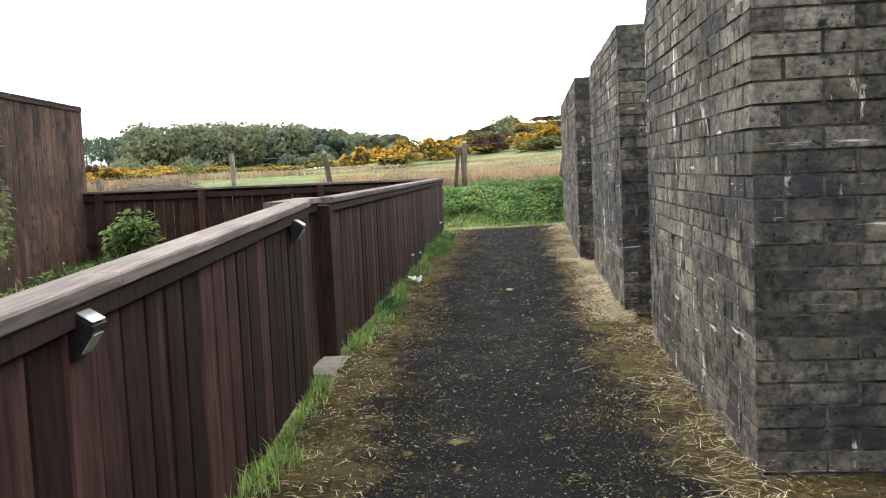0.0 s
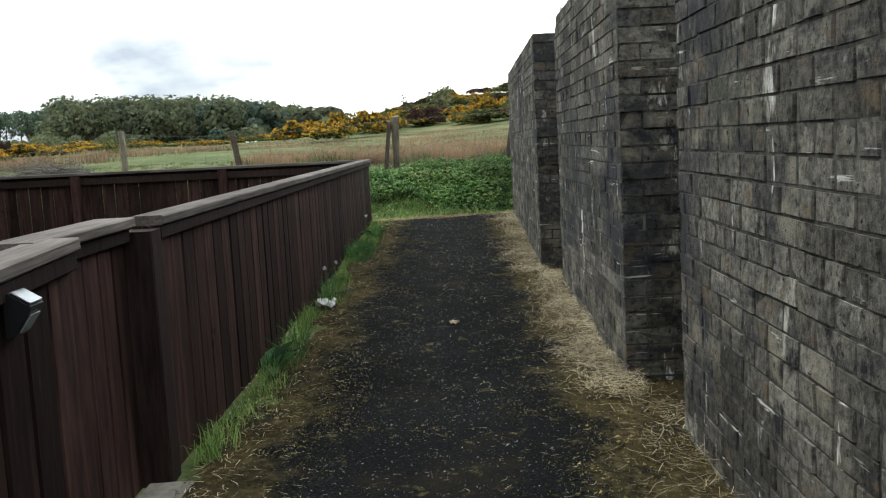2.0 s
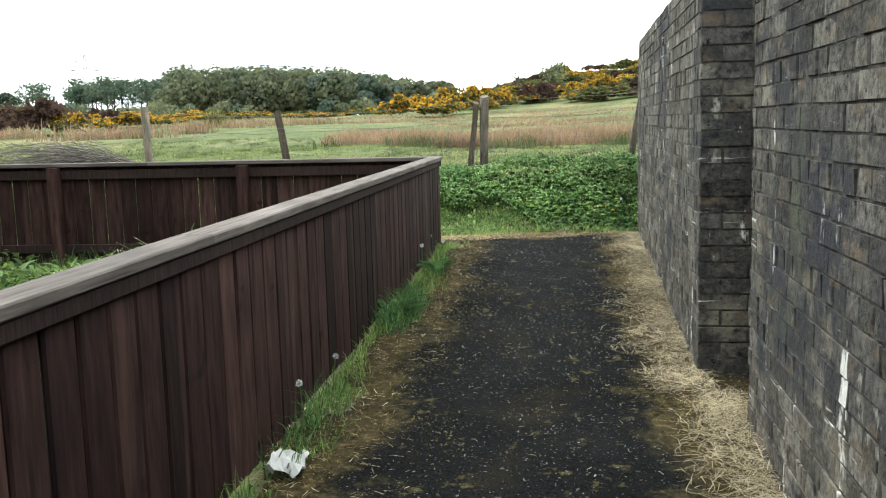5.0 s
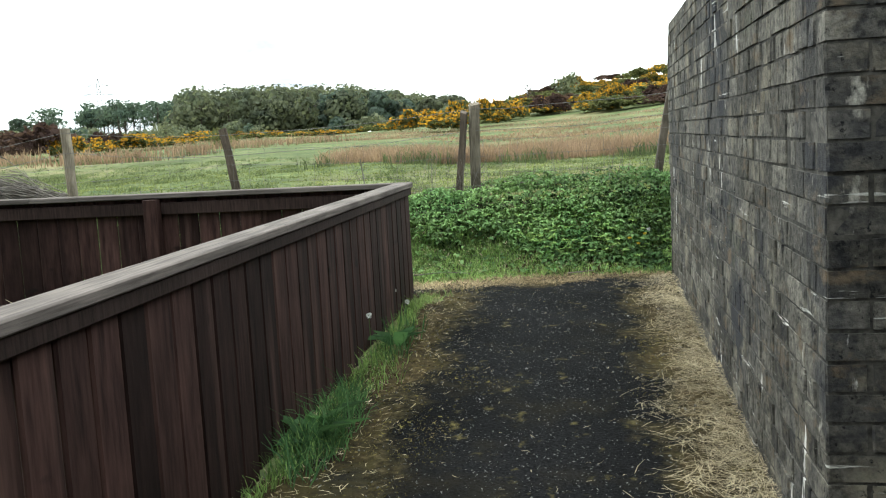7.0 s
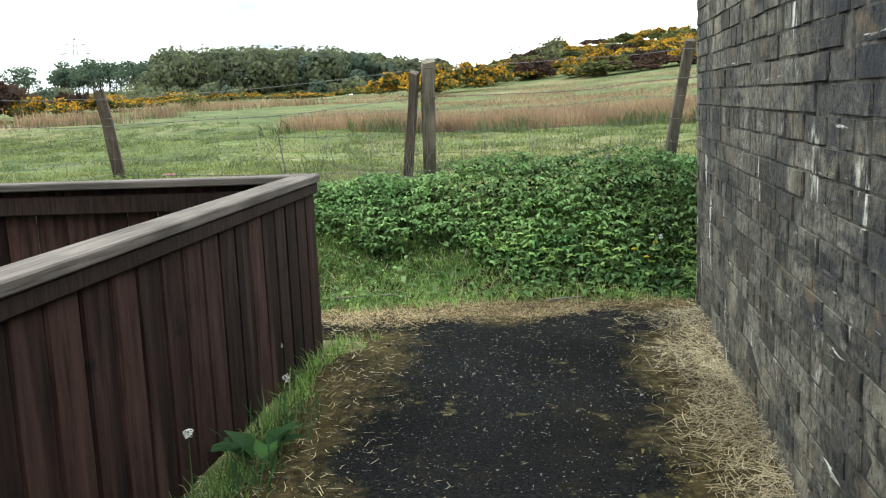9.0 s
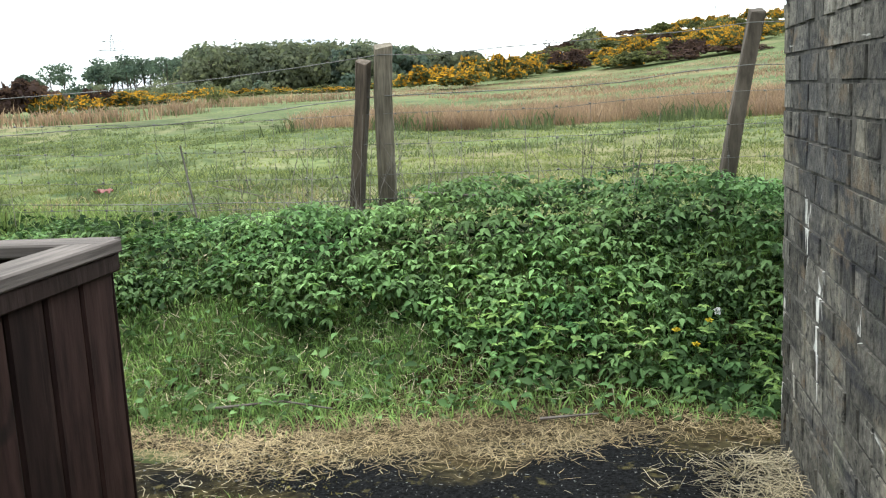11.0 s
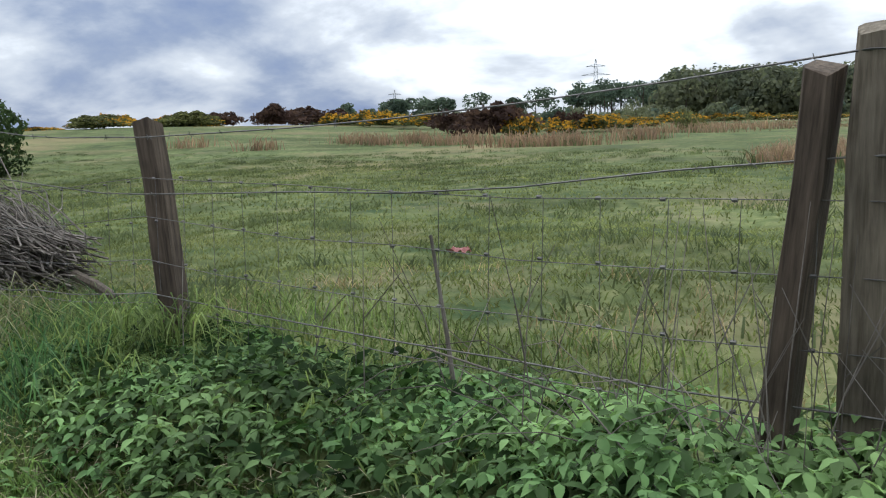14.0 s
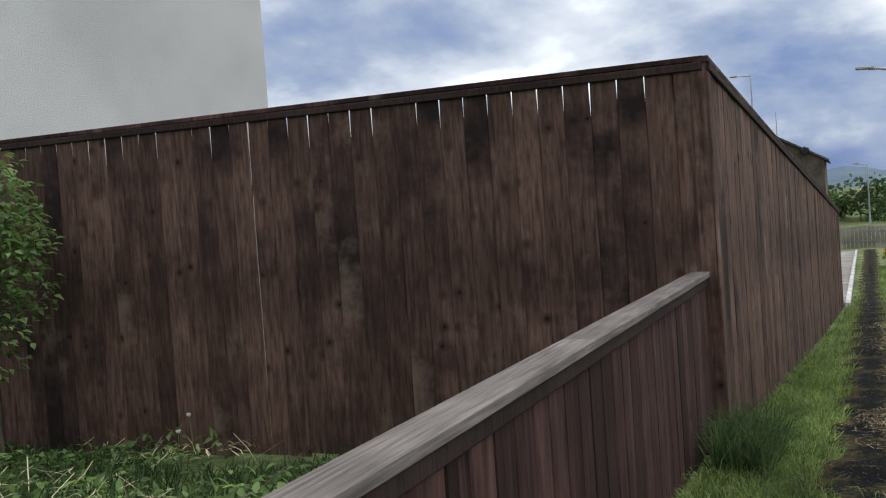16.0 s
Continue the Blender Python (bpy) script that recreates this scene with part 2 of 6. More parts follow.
M = {}
M["brick"] = material("weathered_brick", [(0.32, (0.042, 0.040, 0.036)), (0.68, (0.215, 0.200, 0.168))], 36, rough=0.95, bump=1.0, bump_dist=0.009, vary="object", vary_amount=0.5, coarse=1.6, coarse_dark=0.5, spec=0.15, extra=brick_extra)
M["brick_join"] = material("weathered_brick_joined", [(0.32, (0.042, 0.040, 0.036)), (0.68, (0.215, 0.200, 0.168))], 36, rough=0.95, bump=1.0, bump_dist=0.009, vary="island", vary_amount=0.5, coarse=1.6, coarse_dark=0.5, spec=0.15, extra=brick_extra)
M["mortar"] = material("dark_mortar", [(0.35, (0.024, 0.023, 0.021)), (0.75, (0.17, 0.158, 0.135))], 22, rough=1, bump=0.8, coarse=2, coarse_dark=0.4)
M["wood"] = material("stained_board", [(0.3, (0.020, 0.0100, 0.009)), (0.72, (0.080, 0.0425, 0.036))], 6, (6, 6, 0.7), spec=0.12, rough=0.8, bump=0.5, bump_dist=0.003, vary="object", vary_amount=0.62, coord="Object", coarse=1.2, coarse_dark=0.5, extra=wood_extra)
M["wood_tall"] = material("close_board_wood", [(0.3, (0.038, 0.0225, 0.0175)), (0.72, (0.158, 0.096, 0.073))], 6, (6, 6, 0.7), spec=0.12, rough=0.8, bump=0.5, bump_dist=0.003, vary="object", vary_amount=0.32, coord="Object", coarse=1.2, coarse_dark=0.6, extra=tall_wood_extra)
M["wood_dark"] = material("dark_post_wood", [(0.3, (0.016, 0.010, 0.009)), (0.72, (0.05, 0.032, 0.028))], 9, (9, 9, 0.8), spec=0.12, rough=0.8, bump=0.5, bump_dist=0.003, vary="object", vary_amount=0.2, coord="Object", coarse=1.2)
M["cap"] = material("weathered_cap_wood", [(0.3, (0.075, 0.063, 0.057)), (0.7, (0.205, 0.175, 0.16))], 4, (0.9, 22, 22), rough=0.9, bump=0.8, bump_dist=0.003, vary="object", vary_amount=0.22, coord="Object", coarse=2.2, coarse_dark=0.66, spec=0.15)
M["post"] = material("old_grey_post", [(0.3, (0.11, 0.09, 0.062)), (0.7, (0.34, 0.29, 0.22))], 7, (11, 11, 0.8), rough=0.9, bump=0.8, bump_dist=0.005, vary="object", vary_amount=0.3, coord="Object", coarse=3, coarse_dark=0.5)
M["post_dark"] = material("dark_grey_post", [(0.3, (0.058, 0.043, 0.031)), (0.7, (0.205, 0.158, 0.118))], 7, (11, 11, 0.8), rough=0.9, bump=0.8, bump_dist=0.005, vary="object", vary_amount=0.2, coord="Object", coarse=3, coarse_dark=0.5)
M["asphalt"] = material("old_asphalt", [(0.38, (0.003, 0.003, 0.0034)), (0.75, (0.020, 0.020, 0.021))], 95, rough=1.0, bump=1.0, bump_dist=0.008, coarse=1.3, coarse_dark=0.6, fine=3, extra=asphalt_extra, spec=0.05)
M["ground"] = material("rough_pasture", [(0.3, (0.056, 0.080, 0.030)), (0.55, (0.130, 0.158, 0.060)), (0.75, (0.225, 0.235, 0.106))], 5, rough=1, bump=0.8, bump_dist=0.03, coarse=0.3, coarse_dark=0.62, fine=10, extra=ground_extra, spec=0.1)
M["soil"] = material("straw_litter_soil", [(0.3, (0.022, 0.017, 0.010)), (0.55, (0.07, 0.053, 0.026)), (0.75, (0.20, 0.155, 0.08))], 26, rough=1, bump=1, bump_dist=0.015, coarse=2.4, coarse_dark=0.5, fine=9, spec=0.05, extra=soil_extra)
M["render"] = material("white_roughcast", [(0.3, (0.31, 0.31, 0.31)), (0.7, (0.42, 0.42, 0.42))], 60, rough=0.95, bump=0.7, bump_dist=0.008, coarse=0.6, coarse_dark=0.93)
M["slate"] = material("roof_tile", [(0.3, (0.06, 0.05, 0.045)), (0.7, (0.12, 0.1, 0.09))], 12, rough=0.8, bump=0.4)
M["concrete"] = material("pale_concrete", [(0.3, (0.17, 0.155, 0.132)), (0.7, (0.30, 0.275, 0.24))], 30, rough=0.95, bump=0.5)
M["kerb"] = material("worn_white_kerb", [(0.3, (0.30, 0.29, 0.27)), (0.7, (0.52, 0.51, 0.49))], 14, rough=0.9, bump=0.3)
M["steel"] = material("galvanised_steel", [(0.3, (0.28, 0.29, 0.3)), (0.7, (0.42, 0.43, 0.44))], 30, rough=0.45, bump=0.1)
M["wire"] = material("weathered_wire", [(0.3, (0.09, 0.085, 0.08)), (0.7, (0.22, 0.21, 0.2))], 40, rough=0.6, bump=0.1)
M["black"] = material("black_plastic", [(0.3, (0.012, 0.012, 0.013)), (0.7, (0.02, 0.02, 0.021))], 60, rough=0.4, bump=0.05)
M["panel"] = material("solar_panel", [(0.3, (0.30, 0.33, 0.36)), (0.7, (0.42, 0.45, 0.48))], 25, rough=0.15, bump=0.0, spec=0.7)
LEAF = {"bump": 0, "vary": "island", "rough": 0.75, "spec": 0.08, "through_leaf": 0.45}
M["grass"] = material("grass_blades", [(0.3, (0.115, 0.200, 0.062)), (0.7, (0.30, 0.42, 0.155))], 4, vary_amount=0.6, coarse=1.2, coarse_dark=0.75, **LEAF)
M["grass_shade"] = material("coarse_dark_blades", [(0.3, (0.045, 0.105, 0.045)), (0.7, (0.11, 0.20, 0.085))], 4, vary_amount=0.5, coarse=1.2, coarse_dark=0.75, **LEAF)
M["grass_bank"] = material("arching_bank_blades", [(0.3, (0.085, 0.138, 0.045)), (0.7, (0.235, 0.295, 0.110))], 4, vary_amount=0.6, coarse=1.2, coarse_dark=0.7, **LEAF)
M["grass_faded"] = material("faded_bank_blades", [(0.3, (0.16, 0.165, 0.095)), (0.7, (0.34, 0.34, 0.22))], 4, vary_amount=0.5, coarse=1.2, coarse_dark=0.7, **LEAF)
M["grass_pale"] = material("short_pasture_blades", [(0.3, (0.100, 0.132, 0.046)), (0.7, (0.235, 0.255, 0.103))], 1.6, vary_amount=0.45, coarse=0.45, coarse_dark=0.62, **LEAF)
M["straw"] = material("dry_straw", [(0.3, (0.38, 0.315, 0.20)), (0.7, (0.66, 0.575, 0.42))], 9, rough=0.8, bump=0, vary="island", vary_amount=0.45, coarse=2, spec=0.1, through_leaf=0.25)
M["straw_old"] = material("old_brown_straw", [(0.3, (0.26, 0.195, 0.105)), (0.7, (0.50, 0.40, 0.25))], 9, rough=0.85, bump=0, vary="island", vary_amount=0.5, coarse=2, spec=0.1, through_leaf=0.25)
M["rush"] = material("tan_rushes", [(0.3, (0.18, 0.12, 0.09)), (0.7, (0.33, 0.235, 0.175))], 0.6, vary_amount=0.25, coarse=0.15, coarse_dark=0.75, **LEAF)
M["rush_green"] = material("green_rushes", [(0.3, (0.075, 0.10, 0.05)), (0.7, (0.15, 0.18, 0.09))], 0.6, vary_amount=0.3, coarse=0.15, **LEAF)
M["leaf"] = material("fresh_green_leaf", [(0.3, (0.058, 0.135, 0.046)), (0.7, (0.215, 0.325, 0.125))], 2, rough=0.62, bump=0, vary="island", vary_amount=0.65, coarse=1.1, coarse_dark=0.55, spec=0.09, through_leaf=0.28)
M["leaf_young"] = material("young_leaf", [(0.3, (0.11, 0.20, 0.05)), (0.7, (0.27, 0.38, 0.125))], 3, rough=0.6, bump=0, vary="island", vary_amount=0.4, coarse=1.1, coarse_dark=0.7, spec=0.1, through_leaf=0.35)
M["leaf_garden"] = material("garden_leaf", [(0.3, (0.075, 0.135, 0.045)), (0.7, (0.20, 0.29, 0.10))], 2, rough=0.6, bump=0, vary="island", vary_amount=0.5, coarse=1.4, coarse_dark=0.5, spec=0.15, through_leaf=0.4)
M["grass_dull"] = material("worn_verge_blades", [(0.3, (0.085, 0.135, 0.045)), (0.7, (0.220, 0.280, 0.102))], 4, vary_amount=0.6, coarse=1.0, coarse_dark=0.55, **LEAF)
M["leaf_dark"] = material("shrub_leaf", [(0.3, (0.032, 0.06, 0.026)), (0.7, (0.08, 0.115, 0.048))], 3, vary_amount=0.5, coarse=0.5, **LEAF)
# dark tone stands for the shade beneath the upper bank leaves
M["leaf_under"] = material("shaded_under_leaf", [(0.3, (0.012, 0.028, 0.009)), (0.7, (0.036, 0.068, 0.022))], 3, vary_amount=0.5, coarse=0.8, **LEAF)
# these two leaf colours are lightened and blued to paint in distance haze
M["wood_far"] = material("hazed_spring_leaf", [(0.3, (0.080, 0.100, 0.070)), (0.7, (0.195, 0.205, 0.130))], 0.12, vary_amount=0.35, coarse=0.04, **LEAF)
M["pine_far"] = material("hazed_pine_needles", [(0.3, (0.065, 0.095, 0.078)), (0.7, (0.125, 0.16, 0.125))], 0.12, vary_amount=0.35, coarse=0.04, **LEAF)
M["gorse"] = material("gorse_flower", [(0.3, (0.38, 0.20, 0.02)), (0.7, (0.56, 0.31, 0.035))], 0.8, vary_amount=0.3, coarse=0.2, **LEAF)
M["gorse_green"] = material("gorse_spines", [(0.3, (0.060, 0.075, 0.032)), (0.7, (0.15, 0.15, 0.066))], 0.8, vary_amount=0.4, coarse=0.2, **LEAF)
M["scrub"] = material("spring_scrub_leaf", [(0.3, (0.055, 0.085, 0.032)), (0.7, (0.14, 0.18, 0.07))], 0.8, vary_amount=0.4, coarse=0.2, **LEAF)
M["burnt"] = material("burnt_gorse", [(0.3, (0.035, 0.022, 0.02)), (0.7, (0.11, 0.07, 0.06))], 0.8, vary_amount=0.3, coarse=0.2, **LEAF)
M["bark"] = material("bark", [(0.3, (0.05, 0.04, 0.03)), (0.7, (0.14, 0.115, 0.09))], 8, (4, 4, 1), rough=0.95, bump=0.5)
M["twig"] = material("dead_twig", [(0.3, (0.10, 0.085, 0.07)), (0.7, (0.28, 0.25, 0.22))], 10, rough=0.9, bump=0, vary="island", vary_amount=0.35)
M["white"] = material("white_paper", [(0.3, (0.7, 0.7, 0.68)), (0.7, (0.82, 0.82, 0.8))], 20, rough=0.8, bump=0.1)
M["yellow"] = material("yellow_petal", [(0.3, (0.7, 0.5, 0.02)), (0.7, (0.8, 0.62, 0.04))], 20, rough=0.7, bump=0)


# ---- mesh helpers ----
def mesh_data(name, verts, faces, mat):
    me = bpy.data.meshes.new(name)
    me.from_pydata([tuple(v) for v in verts], [], faces)
    me.materials.append(mat)
    me.update()
    return me


def tri_data(name, v, t, mat):
    """A mesh of triangles from arrays."""
    v, t = np.asarray(v, np.float32), np.asarray(t, np.int32)
    me = bpy.data.meshes.new(name)
    me.vertices.add(len(v))
    me.vertices.foreach_set("co", v.ravel())
    me.loops.add(len(t) * 3)
    me.loops.foreach_set("vertex_index", t.ravel())
    me.polygons.add(len(t))
    me.polygons.foreach_set("loop_start", np.arange(0, len(t) * 3, 3, dtype=np.int32))
    me.polygons.foreach_set("loop_total", np.full(len(t), 3, np.int32))
    me.materials.append(mat)
    me.update(calc_edges=True)
    return me


def put(name, me, parent=None, m=None, label=""):
    ob = new(name, me)
    if parent is not None:
        ob.parent = parent
    if m is not None:
        ob.matrix_basis = m
    if label:
        ob["label"] = label
    return ob


def slab(w, d, h, c=0.004, twist=0.0, rnd=None):
    """A board or block with worn long edges: x to +-w/2, y to +-d/2, z from 0 to h. Returns verts, faces."""
    x, y = w / 2, d / 2
    ring = [(-x + c, -y), (x - c, -y), (x, -y + c), (x, y - c), (x - c, y), (-x + c, y), (-x, y - c), (-x, -y + c)]
    v = [(a, b, 0) for a, b in ring] + [(a + twist, b, h) for a, b in ring]
    if rnd:
        v = [(a + rnd.uniform(-1, 1) * c * 0.5, b + rnd.uniform(-1, 1) * c * 0.5, z) for a, b, z in v]
    f = [tuple(range(7, -1, -1)), tuple(range(8, 16))] + [(k, (k + 1) % 8, 8 + (k + 1) % 8, 8 + k) for k in range(8)]
    return v, f


def along(a, b):
    """The pose at a whose z axis points to b."""
    a, b = Vector(a), Vector(b)
    return Matrix.Translation(a) @ (b - a).to_track_quat("Z", "Y").to_matrix().to_4x4()


def beam(a, b, up=(0, 0, 1)):
    """The pose at a whose x axis points to b, with z near up."""
    a, b = Vector(a), Vector(b)
    x = (b - a).normalized()
    y = Vector(up).cross(x).normalized()
    z = x.cross(y)
    return Matrix.Translation(a) @ Matrix((x, y, z)).transposed().to_4x4()


def bar(length, w, h, c=0.005):
    """A bar along +x from 0 to length, w wide in y, z from 0 to h."""
    v, f = slab(w, h, length, c)
    return [(z, x, y + h / 2) for x, y, z in v], f


def tube(points, r0, r1, sides=5):
    """A tapering tube through points."""
    v, f = [], []
    pts = [Vector(p) for p in points]
    for k, p in enumerate(pts):
        d = (pts[min(k + 1, len(pts) - 1)] - pts[max(k - 1, 0)]).normalized()
        s = d.cross(Vector((0.31, 0.17, 0.93)))
        if s.length < 1e-3:
            s = d.cross(Vector((1, 0, 0)))
        s.normalize()
        t = d.cross(s)
        r = r0 + (r1 - r0) * k / max(1, len(pts) - 1)
        for j in range(sides):
            a = 2 * math.pi * j / sides
            v.append(p + s * (r * math.cos(a)) + t * (r * math.sin(a)))
        if k:
            o = (k - 1) * sides
            f += [(o + j, o + (j + 1) % sides, o + sides + (j + 1) % sides, o + sides + j) for j in range(sides)]
    f.append(tuple(range(sides - 1, -1, -1)))
    o = (len(pts) - 1) * sides
    f.append(tuple(range(o, o + sides)))
    return v, f


def merged(pieces):
    v, f = [], []
    for a, b in pieces:
        o = len(v)
        v += list(a)
        f += [tuple(k + o for k in q) for q in b]
    return v, f


def at(piece, m):
    v, f = piece
    return [m @ Vector(p) for p in v], f


# ---- the lie of the land ----
def sm(a, b, v):
    t = np.clip((v - a) / (b - a), 0, 1)
    return t * t * (3 - 2 * t)


AZ = np.array([-180, -90, -60, -30, -15, -9, -3, 4, 12, 22, 31, 40, 52, 62, 69, 76, 82, 87, 95, 120, 180])
EL = np.array([0.5, 2, 3, 3, 2.0, 1.45, 0.95, 0.75, 0.5, 0.55, 0.6, 0.9, 1.1, 0.95, 1.25, 1.45, 0.6, 0.3, 0.2, 0.2, 0.5])


def height(x, y):
    x, y = np.asarray(x, float), np.asarray(y, float)
    base = 0.15 * sm(6, 14, y)
    left = np.maximum(0, -x - 2.2)
    fall = -1.55 * (1 - np.exp(-0.073 * left / 1.55 * (left / (left + 1.0))))
    yy = y + 0.09 * x
    bank = 0.50 * sm(14.7, 15.75, yy)
    wob = 0.03 * np.sin(x * 2.1 + 1.3 * np.sin(y * 1.1)) * np.sin(y * 1.7 + 0.6 * x) * sm(14.6, 16, yy)
    garden = -0.13 * sm(-2.5, -5.5, x) * sm(13.6, 13.0, y) * sm(-9, -7, x)
    near = base + fall + bank + wob + garden
    dx, dy = x - 0.4, y - 14.2
    r = np.hypot(dx, dy)
    az = np.degrees(np.arctan2(-dx, dy))
    zr = 1.35 + 110 * np.tan(np.radians(np.interp(az, AZ, EL)))
    q = np.minimum(r, 110) / 110
    far = 0.52 + (zr - 0.52) * q ** np.interp(az, [2, 12], [1.95, 1.45]) + np.clip(r - 110, 0, 80) * np.interp(az, [-60, -20, -15, -9, -3, 2, 8, 60, 68, 76, 82], [0.07, 0.085, 0.09, 0.095, 0.092, 0.04, 0.004, 0.004, 0.02, 0.022, 0.004])
    far = far + np.minimum(r, 40) / 40 * 0.10 * np.sin(x * 0.43 + np.sin(y * 0.31)) * np.sin(y * 0.37)
    dip = np.interp(az, [20, 35, 50, 60, 72, 84], [0, 0.3, 0.6, 0.9, 1.5, 1.2])
    far = far - dip * np.exp(-((r - 45) / 28) ** 2) * sm(6, 20, r)
    w = sm(16.8, 24, yy) * sm(12, -2, x - 0.6 * (y - 16))
    w = np.maximum(w, sm(60, 100, r))
    lumps = 0.028 * np.sin(x * 3.3 + 1.7 * np.sin(y * 1.9)) * np.sin(y * 2.9 + 1.1 * np.sin(x * 2.3)) + 0.03 * np.sin(x * 1.27 + 2.1 * np.sin(y * 0.83)) * np.sin(y * 1.41 + x * 0.6)
    return near * (1 - w) + far * w + lumps * sm(16.1, 17.0, yy) * sm(-26, -13, x) * sm(40, 28, y)


def zat(x, y):
    return float(height(x, y))


def lines(lo, hi, step, out_lo, out_hi, grow=1.22):
    """Grid lines: dense between lo and hi, then wider and wider."""
    c = list(np.arange(lo, hi + 1e-6, step))
    s, p = step, hi
    while p < out_hi:
        s *= grow
        p += s
        c.append(p)
    s, p = step, lo
    while p > out_lo:
        s *= grow
        p -= s
        c.insert(0, p)
    return np.array(c)


def grid_faces(nx, ny, keep=None):
    i, j = np.meshgrid(np.arange(nx - 1), np.arange(ny - 1), indexing="ij")
    a = (i * ny + j).ravel()
    q = np.stack([a, a + ny, a + ny + 1, a + 1], 1)
    return q if keep is None else q[keep.ravel()]


def build_ground():
    gx = lines(-14, 4, 0.14, -2400, 2400, 1.13)
    gy = lines(-3, 30, 0.16, -2400, 2400, 1.13)
    X, Y = np.meshgrid(gx, gy, indexing="ij")
    Z = height(X, Y)
    v = np.stack([X, Y, Z], -1).reshape(-1, 3)
    q = grid_faces(len(gx), len(gy))
    t = np.concatenate([q[:, [0, 1, 2]], q[:, [0, 2, 3]]])
    me = tri_data("ground", v, t, M["ground"])
    me.polygons.foreach_set("use_smooth", np.ones(len(t), bool))
    ob = put("ground", me)
    tagged(ob, "rough green pasture and verge rising to a low hill", "ground", kind="structure")


build_ground()


def sheet(name, mat, inside, x0, x1, y0, y1, step, lift, label, category):
    """A thin skin on the ground where inside(x, y) holds, with a ragged edge."""
    gx, gy = np.arange(x0, x1 + 1e-6, step), np.arange(y0, y1 + 1e-6, step)
    X, Y = np.meshgrid(gx, gy, indexing="ij")
    D = inside(X, Y)
    Z = height(X, Y) + lift + 0.004 * np.sin(X * 9 + Y * 5) * np.sin(Y * 7) - 0.075 * sm(0.03, -0.14, D)
    keep = (D > -0.15)
    kf = keep[:-1, :-1] & keep[1:, :-1] & keep[:-1, 1:] & keep[1:, 1:]
    q = grid_faces(len(gx), len(gy), kf)
    t = np.concatenate([q[:, [0, 1, 2]], q[:, [0, 2, 3]]])
    used, inv = np.unique(t, return_inverse=True)
    v = np.stack([X, Y, Z], -1).reshape(-1, 3)[used]
    me = tri_data(name, v, inv.reshape(-1, 3), mat)
    me.attributes.new("edge", "FLOAT", "POINT").data.foreach_set("value", D.reshape(-1)[used].astype(np.float32))
    me.polygons.foreach_set("use_smooth", np.ones(len(t), bool))
    return tagged(put(name, me), label, category, kind="structure")


def ragged(x, y):
    return 0.05 * np.sin(x * 5.3 + y * 4.1) + 0.04 * np.sin(x * 11 - y * 9.0) + 0.03 * np.sin(y * 23 + x * 17)


def in_asphalt(x, y):
    lft = np.where(y > 5.5, -0.50 + 0.062 * (y - 5.5), -0.50)
    rgt = 0.80 + 0.05 * np.maximum(y - 6, 0)
    main = np.minimum(np.minimum(x - lft, rgt - x), 14.18 + 0.22 * sm(0.3, 1.2, x) - y)
    west = np.minimum(0.19 - np.abs(y - (14.58 - 0.020 * (x + 4) - 0.40 * sm(-4.0, -1, x))), 0.4 - x)
    east = np.minimum(np.minimum(x - 0.5, y - 13.9), 14.4 - y)
    return np.maximum(np.maximum(main, west), east) + ragged(x, y)


def in_litter(x, y):
    lft = np.where(y > 5.5, -0.74 + 0.057 * (y - 5.5), -0.80)
    main = np.minimum(np.minimum(x - lft, 1.75 - x), 14.95 + 0.03 * x - y)
    west = np.minimum(0.30 - np.abs(y - (14.68 - 0.020 * (x + 4))), 0.4 - x)
    return np.maximum(main, west) + 1.6 * ragged(x, y)


sheet("litter", M["soil"], in_litter, -14, 4, -3, 15.6, 0.06, 0.012, "soil with dry straw litter beside the path", "litter").name = "ground_litter"
sheet("path", M["asphalt"], in_asphalt, -0.7, 4, -3, 14.9, 0.05, 0.022, "worn black asphalt path with moss and grit", "path")
sheet("lane", M["asphalt"], in_asphalt, -45, -0.7, 13.9, 16.6, 0.04, 0.022, "narrow worn asphalt lane edged with grass", "path")


